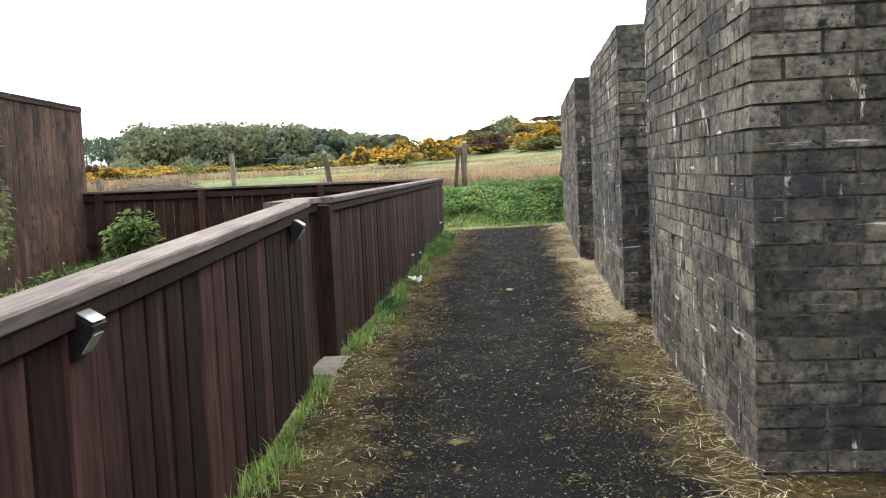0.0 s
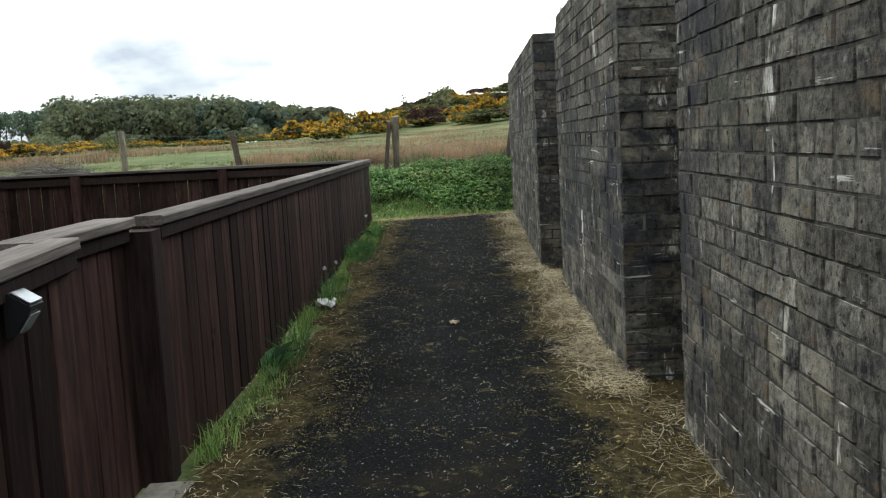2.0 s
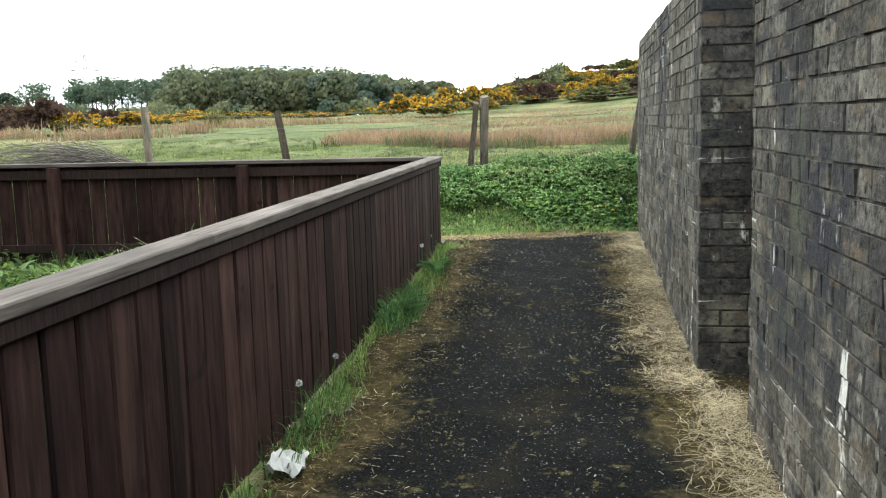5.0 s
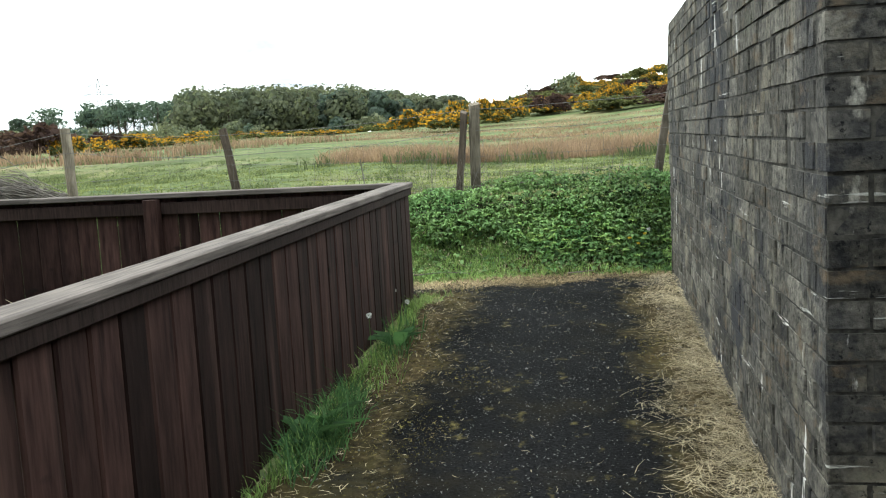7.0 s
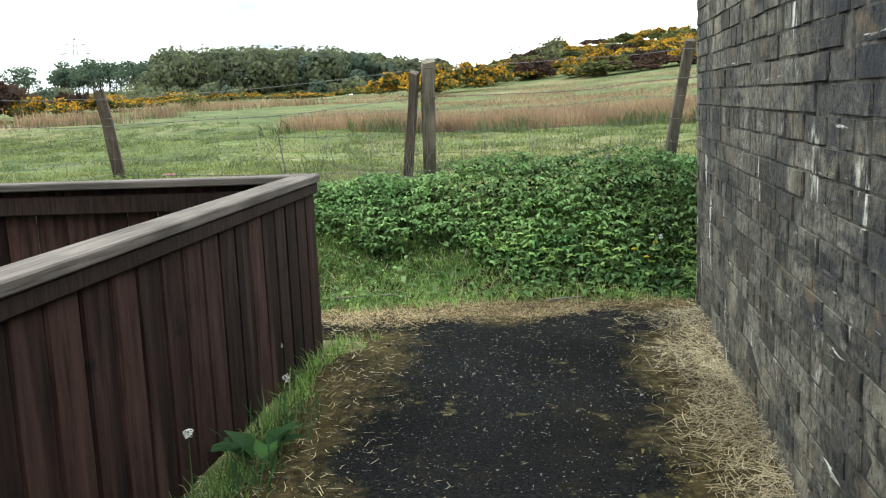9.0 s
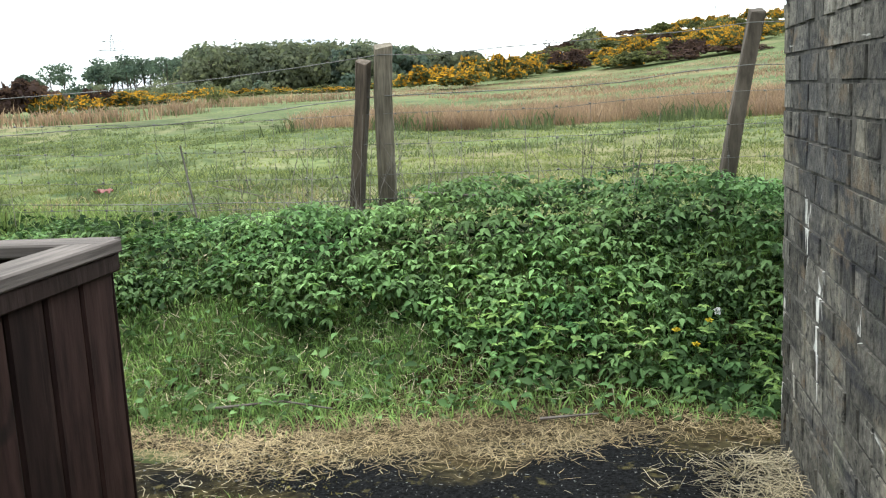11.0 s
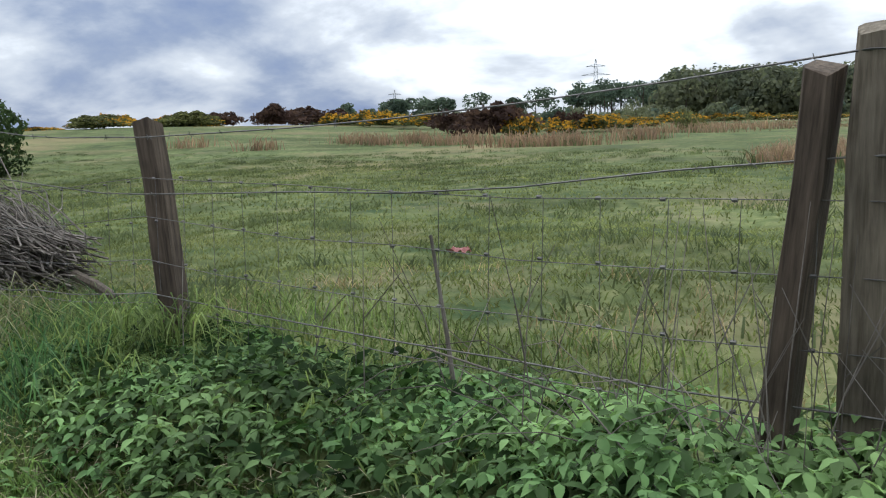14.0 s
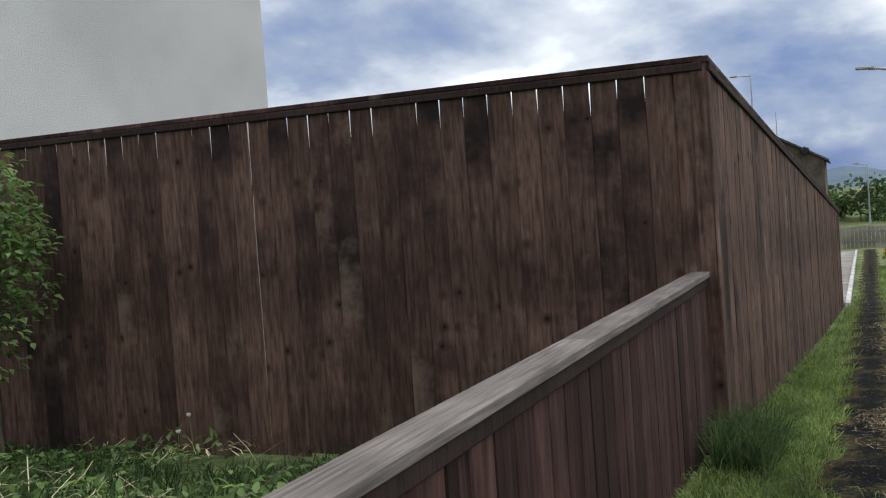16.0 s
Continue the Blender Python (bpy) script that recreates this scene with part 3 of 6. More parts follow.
# ---- brick piers ----
def brick_wall(near, far, depth, courses, z0, label):
    """A length of wall: near and far are the ends of its face towards the path."""
    rnd = random.Random(int(near[1] * 100))
    u = Vector((far[0] - near[0], far[1] - near[1], 0))
    L = u.length
    u.normalize()
    m = Matrix.Translation((near[0], near[1], z0)) @ Matrix((u, Vector((u.y, -u.x, 0)), Vector((0, 0, 1)))).transposed().to_4x4()
    # local x runs along the face, y into the wall
    wall = new("brick_wall")
    wall.matrix_basis = m
    tagged(wall, label, "wall", "brick walls by the path", "structure")
    H = courses * 0.0752
    j = 0.0045
    core = [(j, j, -0.2), (L - j, j, -0.2), (L - j, depth, -0.2), (j, depth, -0.2), (j, j, H - 0.004), (L - j - 0.14, j, H - 0.004), (L - j - 0.14, depth, H - 0.004), (j, depth, H - 0.004), (L - j, j, H - 0.16), (L - j, depth, H - 0.16)]
    faces = [(3, 2, 1, 0), (4, 5, 6, 7), (0, 1, 8, 5, 4), (3, 7, 6, 9, 2), (0, 4, 7, 3), (1, 2, 9, 8), (5, 8, 9, 6)]
    put("core", mesh_data("core", core, faces, M["mortar"]), wall, label="dark mortar core")
    kinds = {}

    def brick(w):
        w = round(w, 2)
        k = (w, rnd.randrange(3))
        if k not in kinds:
            v, f = slab(w - 0.010, 0.1, 0.0655, 0.006, 0, rnd)
            v = [(x, y + 0.05, z) for x, y, z in v]
            kinds[k] = mesh_data("brick", v, f, M["brick"])
        return kinds[k]

    rest = []
    for c in range(courses):
        z = c * 0.0752 + 0.004
        header = c % 4 == 3
        step = 0.1125 if header else 0.225
        top = L - (0.14 if c >= courses - 1 else 0.07 if c == courses - 2 else 0)
        p = -0.1125 if (c % 2 and not header) else (-0.056 if header and c % 8 == 3 else 0.0)
        quoin = 0.1025 if c % 2 else 0.0
        while p < top - 0.02:
            a, b = max(p, quoin), min(p + step, top)
            p += step
            if b - a < 0.03:
                continue
            w = b - a
            mm = pose((a + b) / 2, rnd.uniform(-0.003, 0.003), z + rnd.uniform(-0.002, 0.002), 0, rnd.uniform(-0.5, 0.5), rnd.uniform(-0.7, 0.7))
            if c < 24:
                put("brick", brick(w), wall, mm)
            else:
                rest.append(at(slab(w - 0.010, 0.1, 0.0655, 0.006), mm @ pose(0, 0.05, 0)))
        # the end that faces back along the path
        p = 0.0 if c % 2 else 0.1025
        while p < depth - 0.02:
            w = 0.225
            b = min(p + w, depth)
            if b - p > 0.03:
                mm = Matrix.Translation((rnd.uniform(-0.003, 0.003), (p + b) / 2, z)) @ pose(0, 0, 0, 0, 0, -90)
                put("brick", brick(b - p), wall, mm)
            p = b
    # the far end
    for c in range(courses - 2):
        z = c * 0.0752 + 0.004
        p = 0.1025
        while p < min(depth, 0.5) - 0.02:
            b = min(p + 0.225, depth)
            rest.append(at(slab(b - p - 0.010, 0.1, 0.0655, 0.006), Matrix.Translation((L - 0.05, (p + b) / 2, z)) @ pose(0, 0, 0, 0, 0, 90)))
            p = b
    v, f = merged(rest)
    tagged(put("upper_courses", mesh_data("upper_courses", v, f, M["brick_join"]), wall, label="upper brick courses"), kind="stuff")
    return wall


def back_wall():
    """The plain wall that closes the place behind the piers."""
    a, b = Vector((1.68, -3.5, -0.2)), Vector((2.02, 13.6, -0.2))
    v, f = bar((b - a).length, 0.22, 2.1, 0.01)
    tagged(put("wall_east", mesh_data("wall_east", v, f, M["brick_join"]), None, beam(a, b)), "plain sooty brick wall behind the piers", "wall", kind="structure")


def build_walls():
    back_wall()
    d = "sooty weathered brick wall with white salt streaks beside the path"
    brick_wall((0.92, 3.0), (1.09, 5.56), 0.75, 28, -0.05, d)
    brick_wall((1.05, 6.3), (1.22, 8.95), 0.65, 27, -0.04, d)
    brick_wall((1.17, 9.68), (1.50, 14.3), 0.65, 26, 0.02, d)


# ---- timber fences ----
BOARDS = {}


def board(w, h, tall=False):
    """A fence board; a tall one has shrunk towards its top."""
    k = (round(w, 3), round(h, 2), tall)
    if k not in BOARDS:
        v, f = slab(w, 0.018, h, 0.007)
        if tall:
            v, f = slab(w, 0.018, h, 0.0088)
            v0, f0 = slab(w, 0.018, h * 0.88, 0.0088)
            v = v0[:8] + v0[8:] + [(x * 0.93, y, h) for x, y, z in v[8:]]
            f = [f0[0], tuple(range(16, 24))] + f0[2:] + [tuple(k + 8 for k in q) for q in f0[2:]]
        BOARDS[k] = mesh_data("board", v, f, M["wood_tall" if tall else "wood"])
    return BOARDS[k]


def timber_fence(a, b, top_a, top_b, outer, pitch, gap, cap_w, posts, label, base_drop=0.02, seed=1, tall=False):
    """Upright boards on two rails, with posts behind, a lip and a flat cap. outer: +1 or -1, the side (left of a->b is +1) that the boards face."""
    rnd = random.Random(seed)
    a, b = Vector((*a, 0)), Vector((*b, 0))
    L = (b - a).length
    u = (b - a).normalized()
    nrm = Vector((-u.y, u.x, 0)) * outer
    fence = new("timber_fence")
    fence.matrix_basis = Matrix.Translation(a)
    tagged(fence, label, "fence", "timber fences")
    inv = Matrix.Translation(-a)
    rot = math.degrees(math.atan2(u.y, u.x))
    n = max(1, round(L / pitch))
    pt = L / n
    for k in range(n):
        s = (k + 0.5) * pt
        p = a + u * s
        top = top_a + (top_b - top_a) * s / L - 0.035
        g = zat(p.x, p.y) + base_drop
        h = round((top - g) / 0.03) * 0.03
        g = top - h
        w = pt - gap * rnd.uniform(0.3, 1.4)
        q = p + nrm * (0.012 + rnd.uniform(-0.0015, 0.0015) * (3 if tall else 1))
        put("board", board(pt + 0.003 if tall else round(w / 0.004) * 0.004, h, tall), fence, inv @ pose(q.x, q.y, g, 0, rnd.uniform(-0.12, 0.12) * (0.12 if tall else 1), rot + rnd.uniform(-1.2, 1.2) * (0.5 if tall else 1)))

    def line(name, s0, s1, off, dz, w, h, mat, lab=""):
        p0, p1 = a + u * s0 + nrm * off, a + u * s1 + nrm * off
        p0.z, p1.z = top_a + (top_b - top_a) * s0 / L + dz, top_a + (top_b - top_a) * s1 / L + dz
        v, f = bar((p1 - p0).length, w, h)
        put(name, mesh_data(name, v, f, mat), fence, inv @ beam(p0, p1), lab)

    m = max(1, round(L / 2.4))
    for k in range(m):
        line("cap", L * k / m + (0.002 if k else -0.01), L * (k + 1) / m - 0.001 + (0.012 if k == m - 1 else 0), -0.008, -0.035, cap_w, 0.035, M["wood" if tall else "cap"], "" if tall else "weathered grey-brown cap board")
    line("lip", -0.005, L + 0.005, 0.031, -0.085, 0.02, 0.048, M["wood_dark"])
    line("rail", 0.0, L, -0.022, -0.62 if tall else -0.15, 0.04, 0.085, M["wood_dark"])
    g0 = min(zat(a.x, a.y), zat(b.x, b.y))
    hh = min(top_a, top_b) - g0
    line("rail", 0.0, L, -0.022, -hh * 0.82, 0.04, 0.08, M["wood_dark"])
    for s in posts:
        p = a + u * s - nrm * 0.09
        g = zat(p.x, p.y) - 0.1
        t = top_a + (top_b - top_a) * s / L - 0.04
        v, f = slab(0.095, 0.095, t - g, 0.006)
        put("post", mesh_data("post", v, f, M["wood"]), fence, inv @ pose(p.x, p.y, g, 0, 0, rot))
    return fence


def build_fences():
    low = "low brown stained timber fence"
    timber_fence((-0.83, 5.50), (-0.36, 13.72), 0.945, 0.985, -1, 0.15, 0.009, 0.12, [1.6, 3.3, 5.0, 6.7, 8.1], low + " beside the path", seed=3)
    timber_fence((-0.86, -3.0), (-0.83, 4.62), 0.70, 0.952, -1, 0.155, 0.009, 0.12, [1.0, 2.8, 4.6, 6.4], low + " carrying solar lamps", seed=4)
    timber_fence((-0.92, 4.55), (-0.90, 5.34), 0.952, 0.952, -1, 0.13, 0.006, 0.14, [], "short timber gate section beside the gatepost", seed=5)
    timber_fence((-0.34, 13.72), (-5.70, 13.75), 0.985, 1.01, -1, 0.15, 0.0035, 0.12, [1.78, 3.56, 5.1], low + " at the end of the garden", seed=6)
    # gatepost, standing proud of the boards
    v, f = slab(0.11, 0.13, 1.02, 0.006)
    g = put("gatepost", mesh_data("gatepost", v, f, M["wood_dark"]), None, pose(-0.845, 5.42, -0.12, 0, 0, 0))
    tagged(g, "dark brown square timber gatepost in the low fence", "post")
    # concrete footing at the gate
    v, f = bar(0.50, 0.17, 0.06, 0.012)
    tagged(put("footing", mesh_data("footing", v, f, M["concrete"]), None, pose(-0.83, 4.86, -0.045, 0, 0, 86)), "pale concrete footing slab under the gatepost", "slab")
    tall = "tall dark brown close-boarded fence"
    timber_fence((-5.72, 4.0), (-5.72, 13.82), 2.40, 2.28, -1, 0.17, 0.003, 0.09, [0.5, 2.3, 4.1, 5.9, 7.7, 9.6], tall, seed=7, tall=True)
    v, f = slab(0.11, 0.11, 2.66, 0.006)
    tagged(put("fence_post", mesh_data("fence_post", v, f, M["wood_tall"]), None, pose(-5.745, 13.805, -0.40)), "square dark corner post of the tall fence", "post")
    timber_fence((-5.69, 13.83), (-12.0, 14.125), 2.275, 1.685, -1, 0.17, 0.003, 0.09, [1.5, 3.3, 5.1], tall + " beside the narrow path", seed=8, tall=True)
    timber_fence((-12.0, 14.125), (-17.85, 14.40), 1.685, 1.135, -1, 0.17, 0.003, 0.09, [0.1, 1.8, 3.6, 5.4], tall + " beside the narrow path", seed=9, tall=True)


# ---- field fence: posts and wire ----
def split_post(h, w, d, seed):
    """A rough sawn post with a worn, sloping top and slight bow."""
    rnd = random.Random(seed)
    v, f = [], []
    n = 5
    for k in range(n + 1):
        z = h * k / n
        ox, oy = rnd.uniform(-1, 1) * 0.006, rnd.uniform(-1, 1) * 0.006
        for x, y in ((-1, -0.8), (-0.8, -1), (0.8, -1), (1, -0.8), (1, 0.8), (0.8, 1), (-0.8, 1), (-1, 0.8)):
            zz = z + (rnd.uniform(-0.012, 0.012) + 0.012 * x if k == n else 0)
            v.append((x * w / 2 + ox + rnd.uniform(-0.003, 0.003), y * d / 2 + oy + rnd.uniform(-0.003, 0.003), zz))
    f.append(tuple(range(7, -1, -1)))
    for k in range(n):
        o = k * 8
        f += [(o + j, o + (j + 1) % 8, o + 8 + (j + 1) % 8, o + 8 + j) for j in range(8)]
    f.append(tuple(range(n * 8, n * 8 + 8)))
    return v, f


FENCE_POSTS = [
    # x, y, base below ground, top z, width, depth, lean x, lean y at the top
    (1.56, 15.95, 1.62, 0.072, 0.068, 0.22, 0.0),
    (-0.012, 16.05, 1.565, 0.098, 0.09, 0.02, 0.0),
    (-0.197, 16.02, 1.495, 0.105, 0.06, 0.115, 0.02),
    (-2.27, 16.24, 1.45, 0.085, 0.08, -0.17, 0.02),
    (-4.08, 16.42, 1.56, 0.085, 0.08, -0.03, 0.0),
    (-6.58, 16.66, 1.235, 0.13, 0.11, -0.03, 0.0),
    (-6.98, 16.72, 1.37, 0.09, 0.08, -0.02, 0.0),
    (-10.27, 17.02, 1.36, 0.09, 0.09, -0.02, 0.0),
    (-15.0, 17.48, 1.15, 0.09, 0.09, -0.03, 0.0),
    (-21.5, 18.1, 0.82, 0.12, 0.10, -0.04, 0.0),
    (-26.8, 18.18, 0.24, 0.09, 0.09, 0.02, 0.0),
    (-30.8, 18.2, -0.13, 0.09, 0.09, 0.0, 0.0),
    (-34.8, 18.3, -0.42, 0.09, 0.09, 0.03, 0.0),
    (-38.8, 18.3, -0.6, 0.09, 0.09, 0.0, 0.0),
    (4.6, 15.7, 1.6, 0.09, 0.09, 0.0, 0.0),
]


def build_wire_fence():
    fence = new("wire_fence")
    fence.matrix_basis = Matrix.Translation((0, 16.1, zat(0, 16.1)))
    tagged(fence, "old stock-net and barbed-wire fence on grey leaning posts", "fence")
    inv = fence.matrix_basis.inverted()
    line = sorted([p for k, p in enumerate(FENCE_POSTS) if k not in (2, 6)])
    for k, (x, y, top, w, d, lx, ly) in enumerate(FENCE_POSTS):
        g = zat(x, y) - 0.25
        v, f = split_post(math.hypot(top - g, lx), w, d, k)
        m = along((x, y, g), (x + lx, y + ly, top))
        put("post", mesh_data("post", v, f, M["bark" if k == 0 else "post_dark" if k in (2, 3) else "post"]), fence, inv @ m @ pose(0, 0, 0, 0, 0, [0, 8, -12, 25, 5][k % 5] if k < 5 else 4), "leaning split grey post" if k in (0, 2) else "")

    def strand(name, dz_top=None, dz_ground=None, r=0.0022, barbs=0.0, sag=0.03):
        rnd = random.Random(name + str(dz_top) + str(dz_ground))
        pts = []
        for (x0, y0, t0, _, _, l0, _), (x1, y1, t1, _, _, l1, _) in zip(line, line[1:]):
            n = 6
            for i in range(n):
                s = i / n
                x, y = x0 + (x1 - x0) * s, y0 + (y1 - y0) * s - 0.05
                z = (t0 + (t1 - t0) * s - dz_top) if dz_top is not None else zat(x, y) * 0 + (zat(x0, y0) * (1 - s) + zat(x1, y1) * s) + dz_ground
                pts.append((x + (l0 * (1 - s) + l1 * s) * 0.8, y, z - sag * 4 * s * (1 - s) + rnd.uniform(-0.008, 0.008)))
        pieces = [tube(pts, r, r, 4)]
        if barbs:
            for p0, p1 in zip(pts, pts[1:]):
                p0, p1 = Vector(p0), Vector(p1)
                L = (p1 - p0).length
                for i in range(int(L / barbs)):
                    c = p0.lerp(p1, (i + 0.5) * barbs / L)
                    if abs(c.x) > 9:
                        continue
                    for _ in range(2):
                        e = Vector((rnd.uniform(-1, 1), rnd.uniform(-1, 1), rnd.uniform(-1, 1))).normalized() * 0.012
                        pieces.append(tube([c - e, c + e], 0.0014, 0.001, 3))
        v, f = merged(pieces)
        put(name, mesh_data(name, v, f, M["wire"]), fence, inv)

    strand("barbed_wire", dz_top=0.05, r=0.0023, barbs=0.12, sag=0.02)
    strand("barbed_wire", dz_top=0.24, r=0.0023, barbs=0.12, sag=0.03)
    strand("plain_wire", dz_ground=0.19, r=0.0024, sag=0.02)
    levels = [0.03, 0.16, 0.31, 0.46, 0.61]
    for z in levels:
        strand("net_wire", dz_ground=z, r=0.0013, sag=0.02)
    rnd = random.Random(5)
    for (x0, y0, *_), (x1, y1, *_) in zip(line, line[1:]):
        n = max(1, int((x1 - x0) / 0.155))
        for i in range(n):
            s = (i + 0.5) / n
            x, y = x0 + (x1 - x0) * s, y0 + (y1 - y0) * s - 0.05
            if x < -14:
                continue
            z = zat(x0, y0) * (1 - s) + zat(x1, y1) * s - 0.08 * s * (1 - s)
            bits = [tube([(x + rnd.uniform(-0.01, 0.01), y, z), (x, y, z + 0.3), (x + rnd.uniform(-0.02, 0.02), y, z + 0.61)], 0.0011, 0.0011, 3)]
            bits += [tube([(x - 0.006, y, z + lv), (x + 0.006, y, z + lv)], 0.0045, 0.0045, 4) for lv in levels[1:]]
            put("net_upright", mesh_data("net_upright", *merged(bits), M["wire"]), fence, inv)


build_fences()
build_wire_fence()


# ---- the house, lamps and buildings ----
def build_house():
    x0, x1, y0, y1, ze, zr = -12.9, -6.55, -4.0, 6.0, 7.2, 9.4
    g = -0.9
    h = new("house")
    h.matrix_basis = Matrix.Translation((x0, y0, g))
    tagged(h, "white roughcast house with a plain gable end", "house")
    inv = h.matrix_basis.inverted()
    xm = (x0 + x1) / 2
    for name, y, t in (("gable_wall", y1, -0.3), ("gable_wall", y0, 0.3)):
        ring = [(x0, g), (x1, g), (x1, ze), (xm, zr), (x0, ze)]
        v = [(x, y, z) for x, z in ring] + [(x, y + t, z) for x, z in ring]
        f = [(0, 1, 2, 3, 4), (9, 8, 7, 6, 5)] + [(k, 5 + k, 5 + (k + 1) % 5, (k + 1) % 5) for k in range(5)]
        put(name, mesh_data(name, v, f, M["render"]), h, inv)
    for x, t in ((x0, 0.3), (x1, -0.3)):
        v = [(x, y0 + 0.31, g), (x, y1 - 0.31, g), (x, y1 - 0.31, ze), (x, y0 + 0.31, ze)]
        v += [(x + t, b, c) for _, b, c in v]
        put("side_wall", mesh_data("side_wall", v, [(0, 1, 2, 3), (7, 6, 5, 4), (0, 4, 5, 1), (1, 5, 6, 2), (2, 6, 7, 3), (3, 7, 4, 0)], M["render"]), h, inv)
    for s in (-1, 1):
        xe = xm + s * ((x1 - x0) / 2 + 0.02)
        dz = (zr - ze) / ((x1 - x0) / 2) * 0.02
        v = [(xm, y0 - 0.15, zr + 0.02), (xm, y1 + 0.02, zr + 0.02), (xe, y1 + 0.02, ze - dz + 0.02), (xe, y0 - 0.15, ze - dz + 0.02)]
        v += [(a, b, c + 0.12) for a, b, c in v]
        put("roof", mesh_data("roof", v, [(0, 1, 2, 3), (7, 6, 5, 4), (0, 4, 5, 1), (1, 5, 6, 2), (2, 6, 7, 3), (3, 7, 4, 0)], M["slate"]), h, inv)


build_house()


# ---- plants ----
def spot(az, r):
    """A place r metres from the end of the path, az degrees left of straight ahead."""
    return 0.4 - r * math.sin(radians(az)), 14.2 + r * math.cos(radians(az))


def lane(az, r):
    """A place r metres along the lane from the corner of the path."""
    return -0.05 - r * math.sin(radians(az)), 14.56 + r * math.cos(radians(az))


def blades_mesh(name, p, h, w, lean, mat, seed, droop=0.35):
    """Bent grass blades rooted at p."""
    g = np.random.default_rng(seed)
    n = len(p)
    a = g.uniform(0, 2 * np.pi, n)
    h = np.asarray(h) * g.uniform(0.6, 1.2, n)
    ln = lean * g.uniform(0.2, 1.3, n) * h
    d = np.stack([np.cos(a), np.sin(a), np.zeros(n)], 1)
    b = g.uniform(0, 2 * np.pi, n)
    sd = np.stack([np.cos(b), np.sin(b), np.zeros(n)], 1) * (np.asarray(w) / 2)[..., None] if np.ndim(w) else np.stack([np.cos(b), np.sin(b), np.zeros(n)], 1) * w / 2
    up = np.array([0, 0, 1.0])
    mid = p + d * (ln * 0.35)[:, None] + up * (h * 0.62)[:, None]
    tip = p + d * ln[:, None] + up * (h * (1 - droop * g.uniform(0, 1, n)))[:, None]
    v = np.stack([p - sd, p + sd, mid - sd * 0.8, mid + sd * 0.8, tip], 1).reshape(-1, 3)
    o = np.arange(n)[:, None] * 5
    t = np.concatenate([o + [0, 1, 3], o + [0, 3, 2], o + [2, 3, 4]])
    return tri_data(name, v, t, mat)


def arching_mesh(name, centres, per, length, rise, w, mat, seed):
    """Tussocks: long blades that spring from a centre, arch over and hang."""
    g = np.random.default_rng(seed)
    c = np.repeat(centres, per, 0)
    n = len(c)
    a = g.uniform(0, 2 * np.pi, n)
    d = np.stack([np.cos(a), np.sin(a), np.zeros(n)], 1)
    s = np.stack([-np.sin(a), np.cos(a), np.zeros(n)], 1) * (w * g.uniform(0.6, 1.2, n))[:, None]
    root = c + d * (0.10 * g.random(n))[:, None] + g.normal(size=(n, 3)) * np.array([0.05, 0.05, 0])
    root[:, 2] = height(root[:, 0], root[:, 1])
    L, R = length * g.uniform(0.5, 1.2, n), rise * g.uniform(0.5, 1.25, n)
    rows = []
    for u, wide in ((0.0, 0.8), (0.3, 1.0), (0.6, 0.9), (0.85, 0.55)):
        p = root + d * (L * u ** 1.25)[:, None]
        p[:, 2] += R * (2.9 * u - 2.5 * u * u)
        rows += [p - s * wide / 2, p + s * wide / 2]
    tip = root + d * L[:, None]
    tip[:, 2] += R * g.uniform(0.0, 0.45, n)
    v = np.stack(rows + [tip], 1).reshape(-1, 3)
    o = np.arange(n)[:, None] * 9
    t = np.concatenate([o + q for q in ([0, 1, 3], [0, 3, 2], [2, 3, 5], [2, 5, 4], [4, 5, 7], [4, 7, 6], [6, 7, 8])])
    return tri_data(name, v, t, mat)


def leaves_mesh(name, p, a, pitch, roll, ln, wd, mat, droop=0.18):
    """Folded pointed leaves with their bases at p."""
    n = len(p)
    ca, sa, cp, sp = np.cos(a), np.sin(a), np.cos(pitch), np.sin(pitch)
    f = np.stack([ca * cp, sa * cp, sp], 1)
    s0 = np.stack([-sa, ca, np.zeros(n)], 1)
    up = np.cross(f, s0)
    s = s0 * np.cos(roll)[:, None] + up * np.sin(roll)[:, None]
    up = np.cross(f, s)
    L, W = np.asarray(ln)[:, None], np.asarray(wd)[:, None]
    m = p + f * L * 0.45
    k1, k2 = p + f * L * 0.28 + s * W * 0.45 + up * W * 0.14, p + f * L * 0.28 - s * W * 0.45 + up * W * 0.14
    l, r = p + f * L * 0.55 + s * W * 0.42 + up * W * 0.12, p + f * L * 0.55 - s * W * 0.42 + up * W * 0.12
    t = p + f * L - up * L * droop
    v = np.stack([p, k1, l, t, r, k2, m], 1).reshape(-1, 3)
    o = np.arange(n)[:, None] * 7
    tr = np.concatenate([o + q for q in ([0, 6, 1], [1, 6, 2], [2, 6, 3], [3, 6, 4], [4, 6, 5], [5, 6, 0])])
    return tri_data(name, v, tr, mat)


